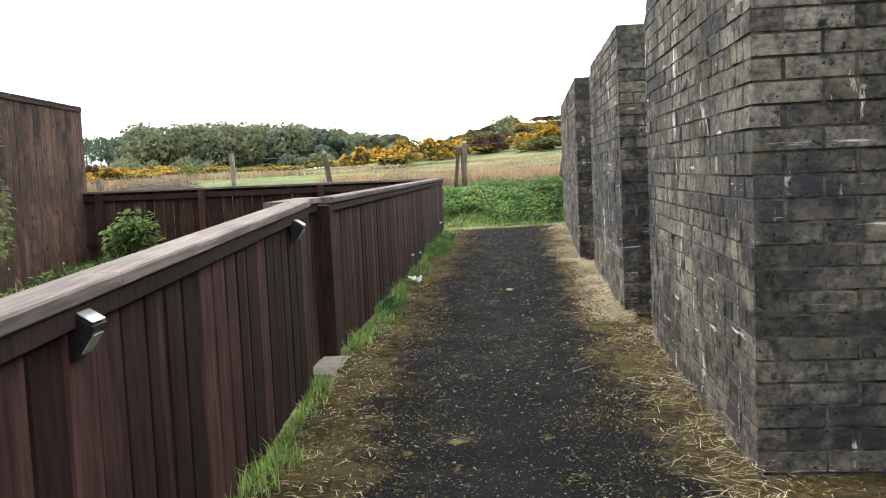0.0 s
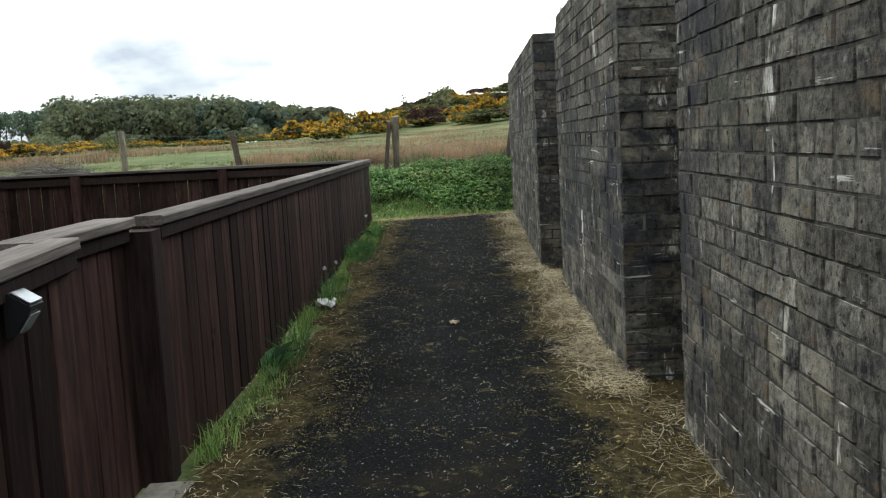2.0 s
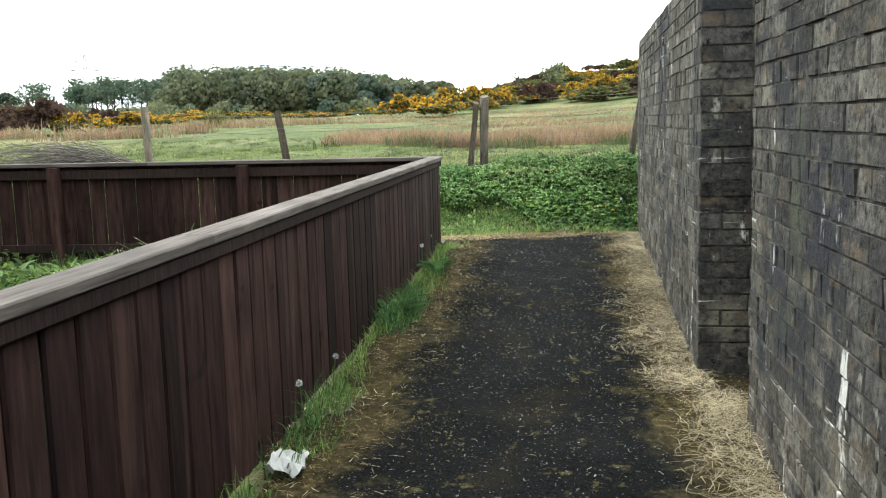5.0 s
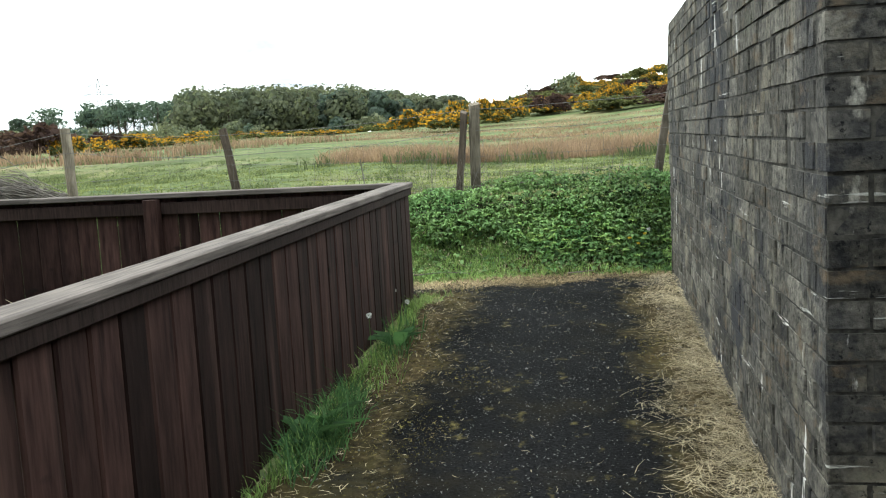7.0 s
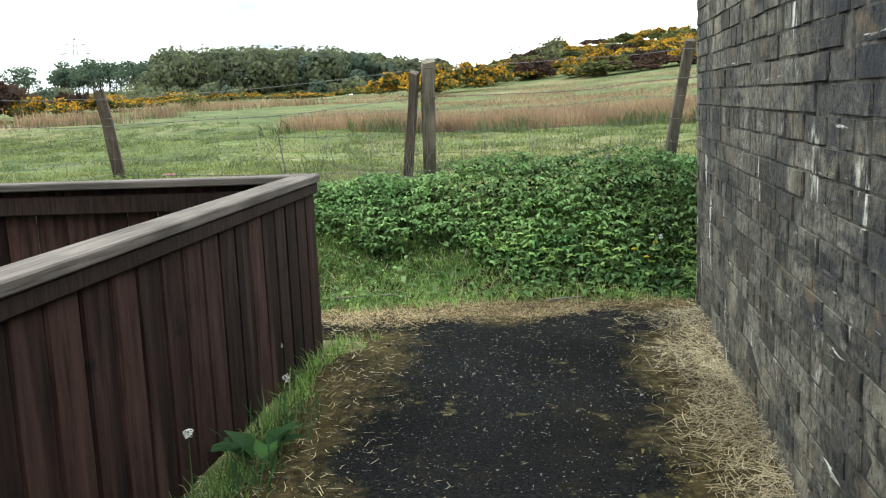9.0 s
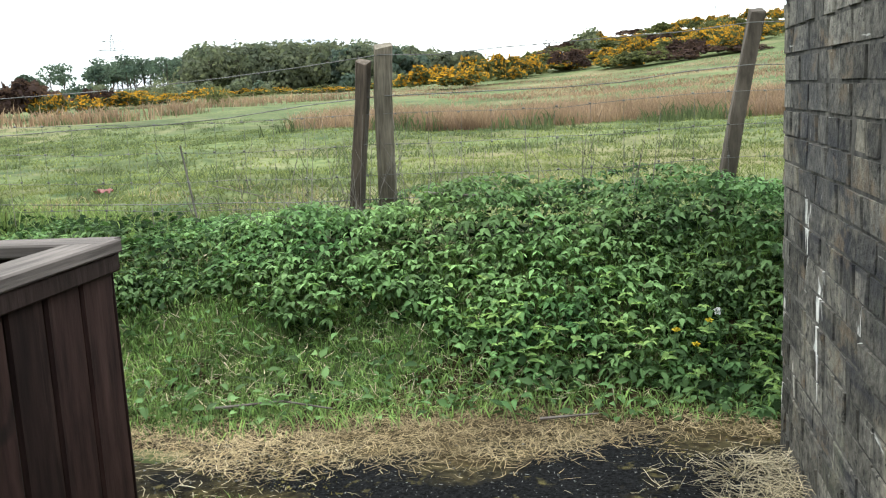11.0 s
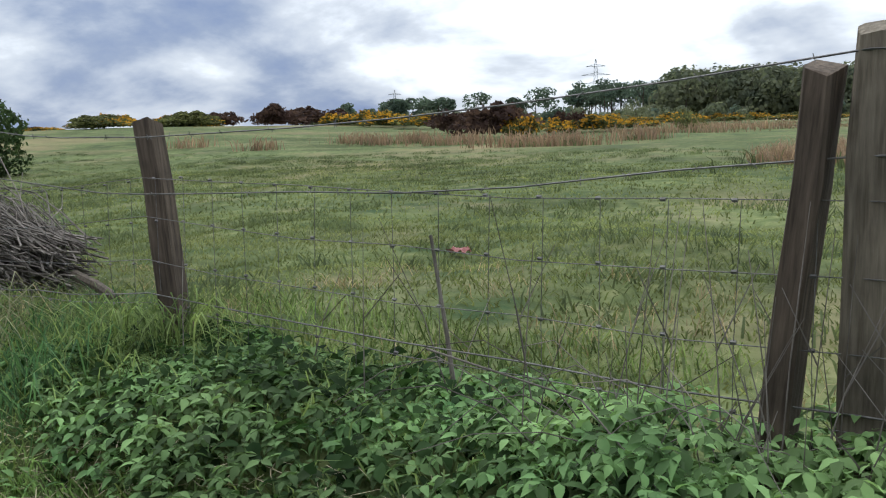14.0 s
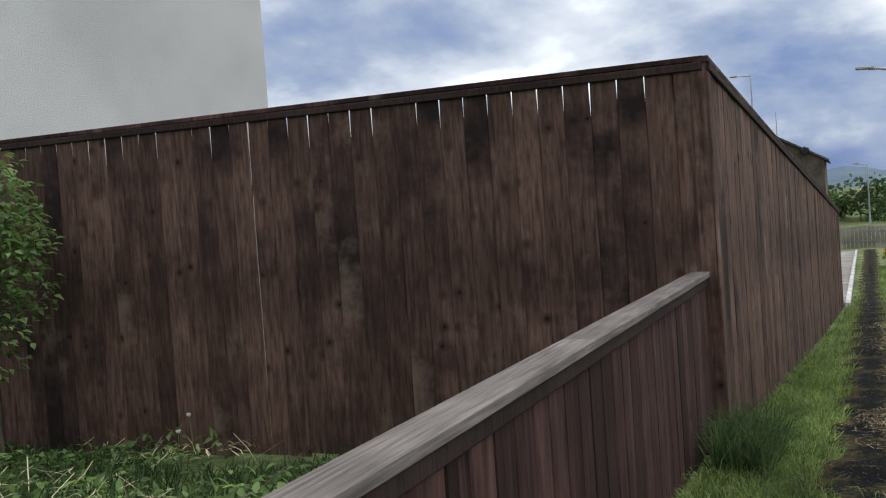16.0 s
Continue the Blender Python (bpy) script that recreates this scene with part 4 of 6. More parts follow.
def cards(g, centre, radii, n, size, flat=0.0):
    """Small ragged triangles pairs over the outer part of a lumpy ellipsoid: returns points and triangles."""
    d = g.normal(size=(n, 3))
    d /= np.linalg.norm(d, axis=1)[:, None]
    d[:, 2] = np.abs(d[:, 2]) if flat else d[:, 2]
    lump = 1 + 0.22 * np.sin(d[:, 0] * 4 + centre[0]) * np.sin(d[:, 1] * 5 + centre[1]) + 0.12 * np.sin(d[:, 2] * 7)
    c = np.asarray(centre) + d * np.asarray(radii) * (lump * g.uniform(0.55, 1.0, n) ** 0.5)[:, None]
    e1, e2 = g.normal(size=(n, 3)), g.normal(size=(n, 3))
    e1 /= np.linalg.norm(e1, axis=1)[:, None]
    e2 /= np.linalg.norm(e2, axis=1)[:, None]
    k = (size * g.uniform(0.5, 1.2, n))[:, None]
    v = np.stack([c - e1 * k, c + e2 * k * 0.7, c + e1 * k, c - e2 * k * 0.7], 1).reshape(-1, 3)
    o = np.arange(n)[:, None] * 4
    return v, np.concatenate([o + [0, 1, 2], o + [0, 2, 3]])


def join_tris(parts):
    v, t, o = [], [], 0
    for a, b in parts:
        v.append(a)
        t.append(b + o)
        o += len(a)
    return np.concatenate(v), np.concatenate(t)


def scatter(g, n, x0, x1, y0, y1, test=None, lift=0.0):
    x, y = g.uniform(x0, x1, n), g.uniform(y0, y1, n)
    if test is not None:
        k = test(x, y)
        x, y = x[k], y[k]
    return np.stack([x, y, height(x, y) + lift], 1)


def stuff(name, me, label, category):
    return tagged(put(name, me), label, category, kind="stuff")


def fence_x(y):
    return np.where(y > 5.5, -0.81 + 0.057 * (y - 5.5), -0.83)


def build_grass():
    g = np.random.default_rng(11)
    # tufts along the foot of the low fence
    def by_fence(x, y):
        d = x - fence_x(y)
        reach = 0.05 + 0.20 * g.random(len(x)) ** 1.4 * (0.62 + 0.38 * np.sin(y * 2.3) + 0.25 * np.sin(y * 5.9 + 1)) * (0.55 + 0.45 * sm(5.0, 7.0, y))
        return (d > 0.03) & (d < 0.03 + reach) & ((y < 4.75) | (y > 5.55)) & (np.hypot(x + 0.47, y - 8.5) > 0.17)

    p = scatter(g, 60000, -0.9, 0.1, 1.0, 13.9, by_fence)
    h = (0.05 + 0.10 * g.random(len(p))) * (0.75 + 0.35 * np.sin(p[:, 1] * 3.7) * np.sin(p[:, 1] * 1.3))
    stuff("verge_grass", blades_mesh("verge_grass", p, h, 0.0045, 0.75, M["grass"], 1), "long green grass tufts along the fence foot", "grass")
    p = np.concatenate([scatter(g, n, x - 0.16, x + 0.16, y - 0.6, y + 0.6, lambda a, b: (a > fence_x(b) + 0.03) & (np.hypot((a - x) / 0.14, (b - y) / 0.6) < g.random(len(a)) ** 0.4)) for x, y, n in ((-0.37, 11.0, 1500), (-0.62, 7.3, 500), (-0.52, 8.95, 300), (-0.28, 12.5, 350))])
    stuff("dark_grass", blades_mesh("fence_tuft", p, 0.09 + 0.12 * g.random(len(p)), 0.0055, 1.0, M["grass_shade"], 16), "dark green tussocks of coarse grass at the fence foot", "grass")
    # the verge between path and bank
    p = scatter(g, 42000, -4.5, 2.3, 14.3, 15.5, lambda x, y: y + 0.05 * x > 14.42 + 0.10 * np.sin(x * 3) + 0.30 * g.random(len(x)) + 0.22 * sm(0.3, 1.6, x))
    stuff("bank_grass", blades_mesh("bank_grass", p, 0.04 + 0.07 * g.random(len(p)), 0.006, 1.1, M["grass"], 2, 0.6), "green grass on the verge below the bank", "grass")
    # long arching grass on the bank towards the narrow path
    p = scatter(g, 20000, -16, -1.3, 14.9, 17.4, lambda x, y: (y + 0.09 * x > 15.05) & (y + 0.09 * x < 16.05) & (x < -1.7 - 0.6 * g.random(len(x))))
    q = scatter(g, 16000, -34, -15, 15.4, 20, lambda x, y: (y + 0.09 * x > 14.3) & (y + 0.09 * x < 16.3))
    p = np.concatenate([p, q])
    stuff("long_grass", blades_mesh("long_grass", p, 0.08 + 0.12 * g.random(len(p)), 0.0062, 1.7, M["grass_bank"], 3, 0.95), "long arching grass on the bank under the wire fence", "grass")
    c = scatter(g, 420, -16, -1.9, 14.9, 17.6, lambda x, y: (y + 0.09 * x > 15.30 + 0.1 * np.sin(x * 1.7)) & (y + 0.09 * x < 15.95) & (x < -1.9 - 0.5 * g.random(len(x))))
    stuff("arching_grass", arching_mesh("arching_grass", c, 110, 0.29, 0.21, 0.0058, M["grass_bank"], 18), "tussocks of long arching grass under the wire fence", "grass")
    c = scatter(g, 60, -16, -2.5, 15.1, 17.4, lambda x, y: (y + 0.09 * x > 15.3) & (y + 0.09 * x < 15.9))
    stuff("arching_grass", arching_mesh("faded_arching_grass", c, 40, 0.40, 0.32, 0.005, M["grass_faded"], 19), "faded grey-green blades among the arching grass", "grass")
    p = scatter(g, 600, -14, -3.0, 15.4, 17.2, lambda x, y: np.abs(y + 0.09 * x - 15.75) < 0.45)
    stuff("dry_grass", blades_mesh("dry_grass", p, 0.14 + 0.16 * g.random(len(p)), 0.004, 1.4, M["straw_old"], 4, 0.9), "dry straw-coloured stems among the long grass", "grass")
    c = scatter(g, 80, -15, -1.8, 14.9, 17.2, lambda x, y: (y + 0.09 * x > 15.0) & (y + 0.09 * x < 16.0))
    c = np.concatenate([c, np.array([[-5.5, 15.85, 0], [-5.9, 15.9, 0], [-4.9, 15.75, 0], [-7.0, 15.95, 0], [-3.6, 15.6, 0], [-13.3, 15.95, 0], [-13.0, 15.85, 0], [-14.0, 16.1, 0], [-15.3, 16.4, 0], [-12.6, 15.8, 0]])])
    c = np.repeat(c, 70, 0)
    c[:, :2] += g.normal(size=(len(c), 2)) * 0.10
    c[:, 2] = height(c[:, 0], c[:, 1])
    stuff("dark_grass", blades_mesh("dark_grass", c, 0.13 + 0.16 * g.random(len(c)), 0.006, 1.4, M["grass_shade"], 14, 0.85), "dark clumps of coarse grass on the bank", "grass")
    # grass beside the narrow path
    p = scatter(g, 70000, -32, -0.5, 13.75, 17.0, lambda x, y: (in_asphalt(x, y) < -0.02) & ((x < -1.3) | (y > 14.45)) & (y > 13.87 - 0.052 * (x + 6)))
    stuff("path_grass", blades_mesh("path_grass", p, 0.06 + 0.08 * g.random(len(p)), 0.006, 1.1, M["grass_dull"], 5, 0.55), "short grass beside the narrow path", "grass")
    p = scatter(g, 30000, -10, -1.3, 13.8, 15.3, lambda x, y: (in_asphalt(x, y) < 0.0) & (y > 13.87 - 0.052 * (x + 6)))
    stuff("path_grass", blades_mesh("lane_grass", p, 0.05 + 0.07 * g.random(len(p)), 0.006, 1.2, M["grass_dull"], 15, 0.6), "short grass beside the narrow path", "grass")
    p = scatter(g, 1100, -5.75, -4.85, 13.86, 14.16)
    stuff("corner_tuft", blades_mesh("corner_tuft", p, 0.22 + 0.15 * g.random(len(p)), 0.007, 0.9, M["leaf_dark"], 6, 0.55), "dark grass tuft at the tall fence corner", "grass")
    # the pasture
    def pasture(x, y):
        return y + 0.09 * x > 16.0
    p = scatter(g, 70000, -11, 6, 15.6, 22, pasture)
    stuff("pasture_grass", blades_mesh("pasture_grass", p, 0.022 + 0.03 * g.random(len(p)), 0.008, 1.9, M["grass_pale"], 7, 0.75), "short grazed pasture grass", "grass")
    p = np.concatenate([scatter(g, 50000, -26, 12, 22, 34), scatter(g, 40000, -50, -10, 18.5, 40, pasture)])
    stuff("pasture_grass", blades_mesh("far_pasture_grass", p, 0.03 + 0.03 * g.random(len(p)), 0.016, 1.6, M["grass_pale"], 8, 0.7), "short grazed pasture grass", "grass")
    # tussocks
    c = np.concatenate([scatter(g, 900, -26, 12, 16.3, 42, pasture), scatter(g, 900, -60, -12, 19, 46, pasture)])
    c = np.repeat(c, 40, 0)
    c[:, :2] += g.normal(size=(len(c), 2)) * 0.13
    c[:, 2] = height(c[:, 0], c[:, 1])
    stuff("tussocks", blades_mesh("tussocks", c, 0.06 + 0.08 * g.random(len(c)), 0.011, 1.4, M["rush_green"], 9, 0.6), "tufts of darker grass in the pasture", "grass")
    c = scatter(g, 46, -8, 4, 16.25, 18.5, pasture)
    c = np.repeat(c, 26, 0)
    c[:, :2] += g.normal(size=(len(c), 2)) * 0.1
    c[:, 2] = height(c[:, 0], c[:, 1])
    stuff("dead_tufts", blades_mesh("dead_tufts", c, 0.04 + 0.07 * g.random(len(c)), 0.004, 1.5, M["straw_old"], 10), "bleached dead grass tufts in the pasture", "grass")
    # garden weeds
    p = scatter(g, 20000, -6.05, -1.0, 6.0, 13.6, lambda x, y: np.sin(x * 2.1 + y) + np.sin(y * 1.7 - x) > -0.9)
    stuff("garden_grass", blades_mesh("garden_grass", p, 0.08 + 0.14 * g.random(len(p)), 0.009, 1.1, M["leaf_dark"], 12, 0.6), "overgrown garden grass", "grass")


def build_rushes():
    g = np.random.default_rng(21)
    n = 46000
    x, y = g.uniform(-5.5, 17, n), 29.6 + 11 * g.random(n) ** 1.5
    clump = np.sin(x * 1.3 + np.sin(y * 0.9)) + np.sin(y * 1.1 + x * 0.7)
    k = (clump > -0.9) & (y > 30.3 + 0.7 * np.sin(x * 0.9) + 0.3 * np.sin(x * 3.1) + 2.2 * sm(-1.5, -5.5, x)) & (g.random(n) < 1.15 - 0.06 * (y - 30))
    x, y = x[k], y[k]
    p = np.stack([x, y, height(x, y)], 1)
    stuff("rushes", blades_mesh("rushes", p, 0.26 + 0.32 * g.random(len(p)), 0.020, 0.7, M["rush"], 22), "tan dead rushes across the pasture", "rushes")
    c = []
    for a, rr, n2, wd in ((34.0, 52, 300, 1.8), (36.6, 56, 240, 1.4), (39.5, 55, 300, 1.8), (27, 42, 240, 1.6), (30, 44, 300, 2.2), (23, 48, 200, 1.5), (20, 60, 300, 3), (15, 64, 300, 3.5), (46, 50, 90, 0.7), (50, 58, 120, 1)):
        x, y = spot(a, rr)
        q = np.stack([x + g.normal(size=n2) * wd * 0.6, y + g.normal(size=n2) * 0.8, np.zeros(n2)], 1)
        c.append(q)
    c = np.concatenate(c)
    c[:, 2] = height(c[:, 0], c[:, 1])
    stuff("rushes", blades_mesh("rush_clumps", c, 0.55 + 0.4 * g.random(len(c)), 0.05, 0.5, M["rush"], 23), "clumps of brown rushes in the pasture", "rushes")
    c2 = c[::2] + np.array([0.2, -0.6, 0])
    # a thin tan sward between the green field and the gorse
    n = 30000
    az, r = np.radians(g.uniform(-20, 27, n)), 40 + 56 * g.random(n)
    q = np.stack([0.4 - r * np.sin(az), 14.2 + r * np.cos(az), r], 1)
    q2 = np.radians(g.uniform(67, 80, 9000))
    r2 = 96 + 18 * g.random(9000)
    q = np.concatenate([q, np.stack([0.4 - r2 * np.sin(q2), 14.2 + r2 * np.cos(q2), r2], 1)])
    q = q[(q[:, 2] > np.interp(np.degrees(np.arctan2(0.4 - q[:, 0], q[:, 1] - 14.2)), [4, 12], [40, 66])) & (g.random(len(q)) < 1.3 - 0.006 * q[:, 2])]
    q = q[np.sin(q[:, 0] * 0.45 + np.sin(q[:, 1] * 0.21)) + np.sin(q[:, 1] * 0.33) > -0.5]
    q[:, 2] = height(q[:, 0], q[:, 1])
    stuff("rushes", blades_mesh("tan_sward", q, 0.12 + 0.14 * g.random(len(q)), 0.05, 1.1, M["rush"], 25), "thin tan dead grass below the gorse", "rushes")
    n = 4200
    x, y = g.uniform(-5, 16, n), g.uniform(29.4, 31.4, n)
    p = np.stack([x, y, height(x, y)], 1)
    p = np.concatenate([p[np.sin(x * 2.1) + np.sin(y * 2.4 + x) > 0.5], c2])
    p[:, 2] = height(p[:, 0], p[:, 1])
    stuff("rushes", blades_mesh("green_rushes", p, 0.24 + 0.22 * g.random(len(p)), 0.026, 0.6, M["rush_green"], 24), "dark green rushes at the foot of the tan ones", "rushes")


def build_bank_leaves():
    g = np.random.default_rng(31)

    def where(x, y):
        yy = y + 0.09 * x
        lo = 14.86 + 0.12 * np.sin(x * 2.2 + 1) + 0.06 * np.sin(x * 7) + 0.27 * sm(-0.1, -0.9, x) + 0.2 * sm(0.6, 0.0, x)
        return (yy > lo) & (yy < 16.12 + 0.05 * np.sin(x * 5)) & (x > -2.5 - 0.7 * (15.9 - yy)) 

    c = scatter(g, 19000, -3.2, 4.5, 14.5, 16.5, where)
    n = len(c)
    yy = c[:, 1] + 0.09 * c[:, 0]
    swell = 0.085 + 0.025 * np.sin(c[:, 0] * 2.7 + 2 * np.sin(c[:, 1] * 3)) + 0.035 * np.sin(c[:, 0] * 6.1 + c[:, 1] * 4.3)
    hgt = np.clip(swell, 0.02, 0.3) * sm(14.75, 15.2, yy) + 0.05
    hgt *= 1 - 0.62 * sm(15.2, 15.7, yy) * sm(-0.3, -0.6, c[:, 0])
    hgt += 0.07 * sm(15.3, 15.75, yy) * sm(-1.1, -0.4, c[:, 0])
    hgt *= g.uniform(0.55, 1.15, n)
    az0 = g.uniform(0, 2 * np.pi, n)
    az0 = np.where(g.random(n) < 0.6, -np.pi / 2 + g.normal(size=n) * 0.9, az0)
    P, A, T, R, Ls, W = [], [], [], [], [], []
    size = g.uniform(0.022, 0.050, n)
    for k, da in enumerate((0, 1.15, -1.15, 2.2, -2.2)):
        use = g.random(n) < (1, 1, 1, 0.55, 0.55)[k]
        m = use.sum()
        d = az0[use] + da + g.normal(size=m) * 0.15
        q = c[use].copy()
        q[:, 2] += hgt[use]
        back = 0.0 if k == 0 else (-0.15 if k < 3 else -0.5)
        q[:, 0] += np.cos(az0[use]) * size[use] * back
        q[:, 1] += np.sin(az0[use]) * size[use] * back
        P.append(q)
        A.append(d)
        T.append(-0.32 + g.normal(size=m) * 0.25)
        R.append(g.normal(size=m) * 0.3)
        Ls.append(size[use] * (1.15 if k == 0 else 0.95) * g.uniform(0.85, 1.15, m))
        W.append(size[use] * 0.54)
    P, A, T, R, Ls, W = (np.concatenate(q) for q in (P, A, T, R, Ls, W))
    stuff("ground_elder", leaves_mesh("ground_elder", P, A, T, R, Ls, W, M["leaf"]), "dense green ground elder leaves covering the bank", "weeds")
    # young yellow-green sprigs low on the bank
    c = scatter(g, 1000, -0.9, 3.6, 14.5, 15.6, lambda x, y: where(x, y) & (y + 0.09 * x < 15.05 + 0.35 * g.random(len(x))))
    c = np.repeat(c, 4, 0)
    n = len(c)
    c[:, 2] += np.repeat(0.09 + 0.07 * g.random(n // 4), 4)
    stuff("ground_elder", leaves_mesh("young_elder", c, np.tile([0.0, 1.6, 3.1, 4.7], n // 4) + np.repeat(g.uniform(0, 6.28, n // 4), 4), 0.1 + g.normal(size=n) * 0.25, g.normal(size=n) * 0.3, g.uniform(0.025, 0.05, n), g.uniform(0.013, 0.024, n), M["leaf_young"]), "young yellow-green leaves on the bank", "weeds")
    # leaves below, coloured dark for the shade of the upper ones
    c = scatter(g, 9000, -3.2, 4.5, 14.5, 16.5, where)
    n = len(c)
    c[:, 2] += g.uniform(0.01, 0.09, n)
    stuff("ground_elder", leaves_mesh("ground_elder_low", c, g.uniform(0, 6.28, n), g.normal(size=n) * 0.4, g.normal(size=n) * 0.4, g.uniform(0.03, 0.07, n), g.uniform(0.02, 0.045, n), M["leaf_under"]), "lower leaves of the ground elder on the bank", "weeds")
    # leafy weeds in the grass verge and garden
    c = scatter(g, 2600, -4.0, 2.0, 14.55, 15.5)
    n = len(c)
    c[:, 2] += g.uniform(0.02, 0.09, n)
    stuff("low_weeds", leaves_mesh("low_weeds", c, g.uniform(0, 6.28, n), g.normal(size=n) * 0.35, g.normal(size=n) * 0.35, g.uniform(0.03, 0.075, n), g.uniform(0.018, 0.04, n), M["leaf"]), "small leafy weeds among the grass", "weeds")
    c = scatter(g, 9000, -5.6, -1.2, 6.5, 13.5, lambda x, y: np.sin(x * 1.9 + y * 1.3) + np.sin(y * 2.3 - x) > -0.8)
    n = len(c)
    c[:, 2] += (0.03 + 0.20 * g.random(n)) * (0.6 + 0.4 * np.sin(c[:, 0] * 3.1) * np.sin(c[:, 1] * 2.7))
    stuff("garden_weeds", leaves_mesh("garden_weeds", c, g.uniform(0, 6.28, n), g.normal(size=n) * 0.5, g.normal(size=n) * 0.45, g.uniform(0.05, 0.13, n), g.uniform(0.022, 0.05, n), M["leaf_garden"]), "overgrown dark green leafy weeds in the garden", "weeds")


def build_straw():
    g = np.random.default_rng(41)

    def lie(name, p, ln, w, mat, label, flat=0.12):
        n = len(p)
        a = g.uniform(0, 6.28, n)
        L = ln * g.uniform(0.4, 1.4, n)
        e = np.stack([np.cos(a), np.sin(a), g.normal(size=n) * flat], 1) * L[:, None] / 2
        s = np.stack([-np.sin(a), np.cos(a), np.zeros(n)], 1) * w / 2
        b = np.stack([-np.sin(a), np.cos(a), np.abs(g.normal(size=n)) * 0.3], 1) * (L * g.normal(size=n) * 0.12)[:, None]
        v = np.stack([p - e - s, p - e + s, p + b + s, p + b - s, p + e], 1).reshape(-1, 3)
        o = np.arange(n)[:, None] * 5
        t = np.concatenate([o + [0, 1, 2], o + [0, 2, 3], o + [3, 2, 4]])
        return stuff(name, tri_data(name, v, t, mat), label, "straw")

    def wall_x(y):
        return np.where(y < 6.0, 0.92 + 0.066 * (y - 3), np.where(y < 9.4, 1.05 + 0.064 * (y - 6.3), 1.17 + 0.071 * (y - 9.7)))

    def by_wall(x, y):
        d = wall_x(y) - x
        reach = 0.34 + 0.08 * np.sin(y * 1.9) + 0.06 * np.sin(y * 5.1)
        return (d > -0.06) & (d < reach * g.random(len(x)) ** 0.75 + 0.05)

    p = scatter(g, 150000, 0.4, 2.0, 1.0, 14.2, by_wall, 0.03)
    heap = 0.6 + 0.4 * np.sin(p[:, 1] * 3.1) * np.sin(p[:, 1] * 1.7 + p[:, 0] * 4)
    p[:, 2] += 0.075 * g.random(len(p)) * heap * sm(0.34, 0.12, wall_x(p[:, 1]) - p[:, 0])
    p = p[(p[:, 1] > 6.0) | (g.random(len(p)) < 0.14)]
    rag = 0.5 + 0.28 * np.sin(p[:, 1] * 7.3 + 2 * np.sin(p[:, 0] * 9)) + 0.22 * np.sin(p[:, 1] * 17 + p[:, 0] * 13)
    p = p[g.random(len(p)) < np.clip(0.85 * sm(0.42, 0.05, wall_x(p[:, 1]) - p[:, 0]) + 0.5 * rag - 0.25, 0.04, 1)]
    lie("straw", p, 0.10, 0.0019, M["straw"], "dry cut straw along the foot of the brick wall")
    p = scatter(g, 14000, -0.75, 1.0, 0.5, 14.3, lambda x, y: (x < fence_x(y) + 0.22 + 0.4 * g.random(len(x)) ** 2), 0.03)
    lie("straw", p, 0.05, 0.0025, M["straw"], "dry straw along the grassy path edge")
    p = scatter(g, 30000, -2.2, 2.2, 14.0, 15.0, lambda x, y: (y > 14.14 + 0.22 * sm(0.3, 1.2, x) + 0.10 * g.normal(size=len(x)) * 0.6 + 0.05 * np.sin(x * 6)) & (y < 14.48 + 0.35 * g.random(len(x)) ** 1.5 + 0.08 * np.sin(x * 4)) & (x > -0.3 - (y - 14.1) * 2), 0.03)
    lie("straw", p, 0.065, 0.0022, M["straw_old"], "dry straw on the verge at the path end")
    p = scatter(g, 60000, -14, -1.5, 14.4, 15.6, lambda x, y: np.abs(y - (14.88 + 0.05 * np.sin(x * 2.3) - 0.020 * (x + 4))) < 0.02 + 0.34 * g.random(len(x)) ** 2.2 * (0.35 + np.abs(np.sin(x * 1.3) * np.sin(x * 0.47 + 1))), 0.085)
    p = p[g.random(len(p)) < 0.4 + 0.5 * (np.sin(p[:, 0] * 4.1) * np.sin(p[:, 1] * 9 + p[:, 0]) > -0.2)]
    lie("straw", p, 0.07, 0.0026, M["straw_old"], "dry brown straw beside the narrow path")
    p = scatter(g, 800, -0.5, 1.3, 0.5, 14.3, None, 0.03)
    lie("straw", p, 0.035, 0.0022, M["straw"], "stray straws on the asphalt", 0.03)
    p = scatter(g, 2600, -2.6, 1.2, 14.7, 15.6, None, 0.05)
    lie("straw", p, 0.09, 0.003, M["straw"], "dead grass stalks among the verge", 0.3)
    p = scatter(g, 1100, -5.6, -1.5, 8.0, 13.4, lambda x, y: np.sin(x * 1.7) + np.sin(y * 1.3 + 1) > 0.0, 0.14)
    lie("straw", p, 0.20, 0.006, M["straw"], "dry twigs and stalks among the garden weeds", 0.4)
    # moss, crumbs of bark and leaf along both edges of the asphalt
    n = 150000
    x, y = g.uniform(-0.75, 1.6, n), g.uniform(1.0, 14.5, n)
    d = np.minimum(x - fence_x(y), wall_x(y) + 0.25 - x)
    patch = np.sin(x * 5.1 + 1.9 * np.sin(y * 2.7)) * np.sin(y * 3.3 + 1.3 * np.sin(x * 4.3)) + 0.5 * np.sin(x * 13 + y * 7.7) * np.sin(y * 11.3 - x * 5)
    k = (d > 0.05) & (patch * 0.26 + g.normal(size=n) * 0.12 + 0.50 + 0.22 * sm(8.0, 5.5, y) > d + 0.10 * sm(6.0, 9.0, y))
    x, y = x[k], y[k]
    n = len(x)
    p = np.stack([x, y, height(x, y) + 0.024], 1)
    q = g.normal(size=(3, n, 3)) * np.array([1, 1, 0.6])
    k = (0.0024 + 0.0042 * g.random(n) ** 2)[:, None]
    v = np.stack([p + q[i] * k for i in range(3)], 1).reshape(-1, 3)
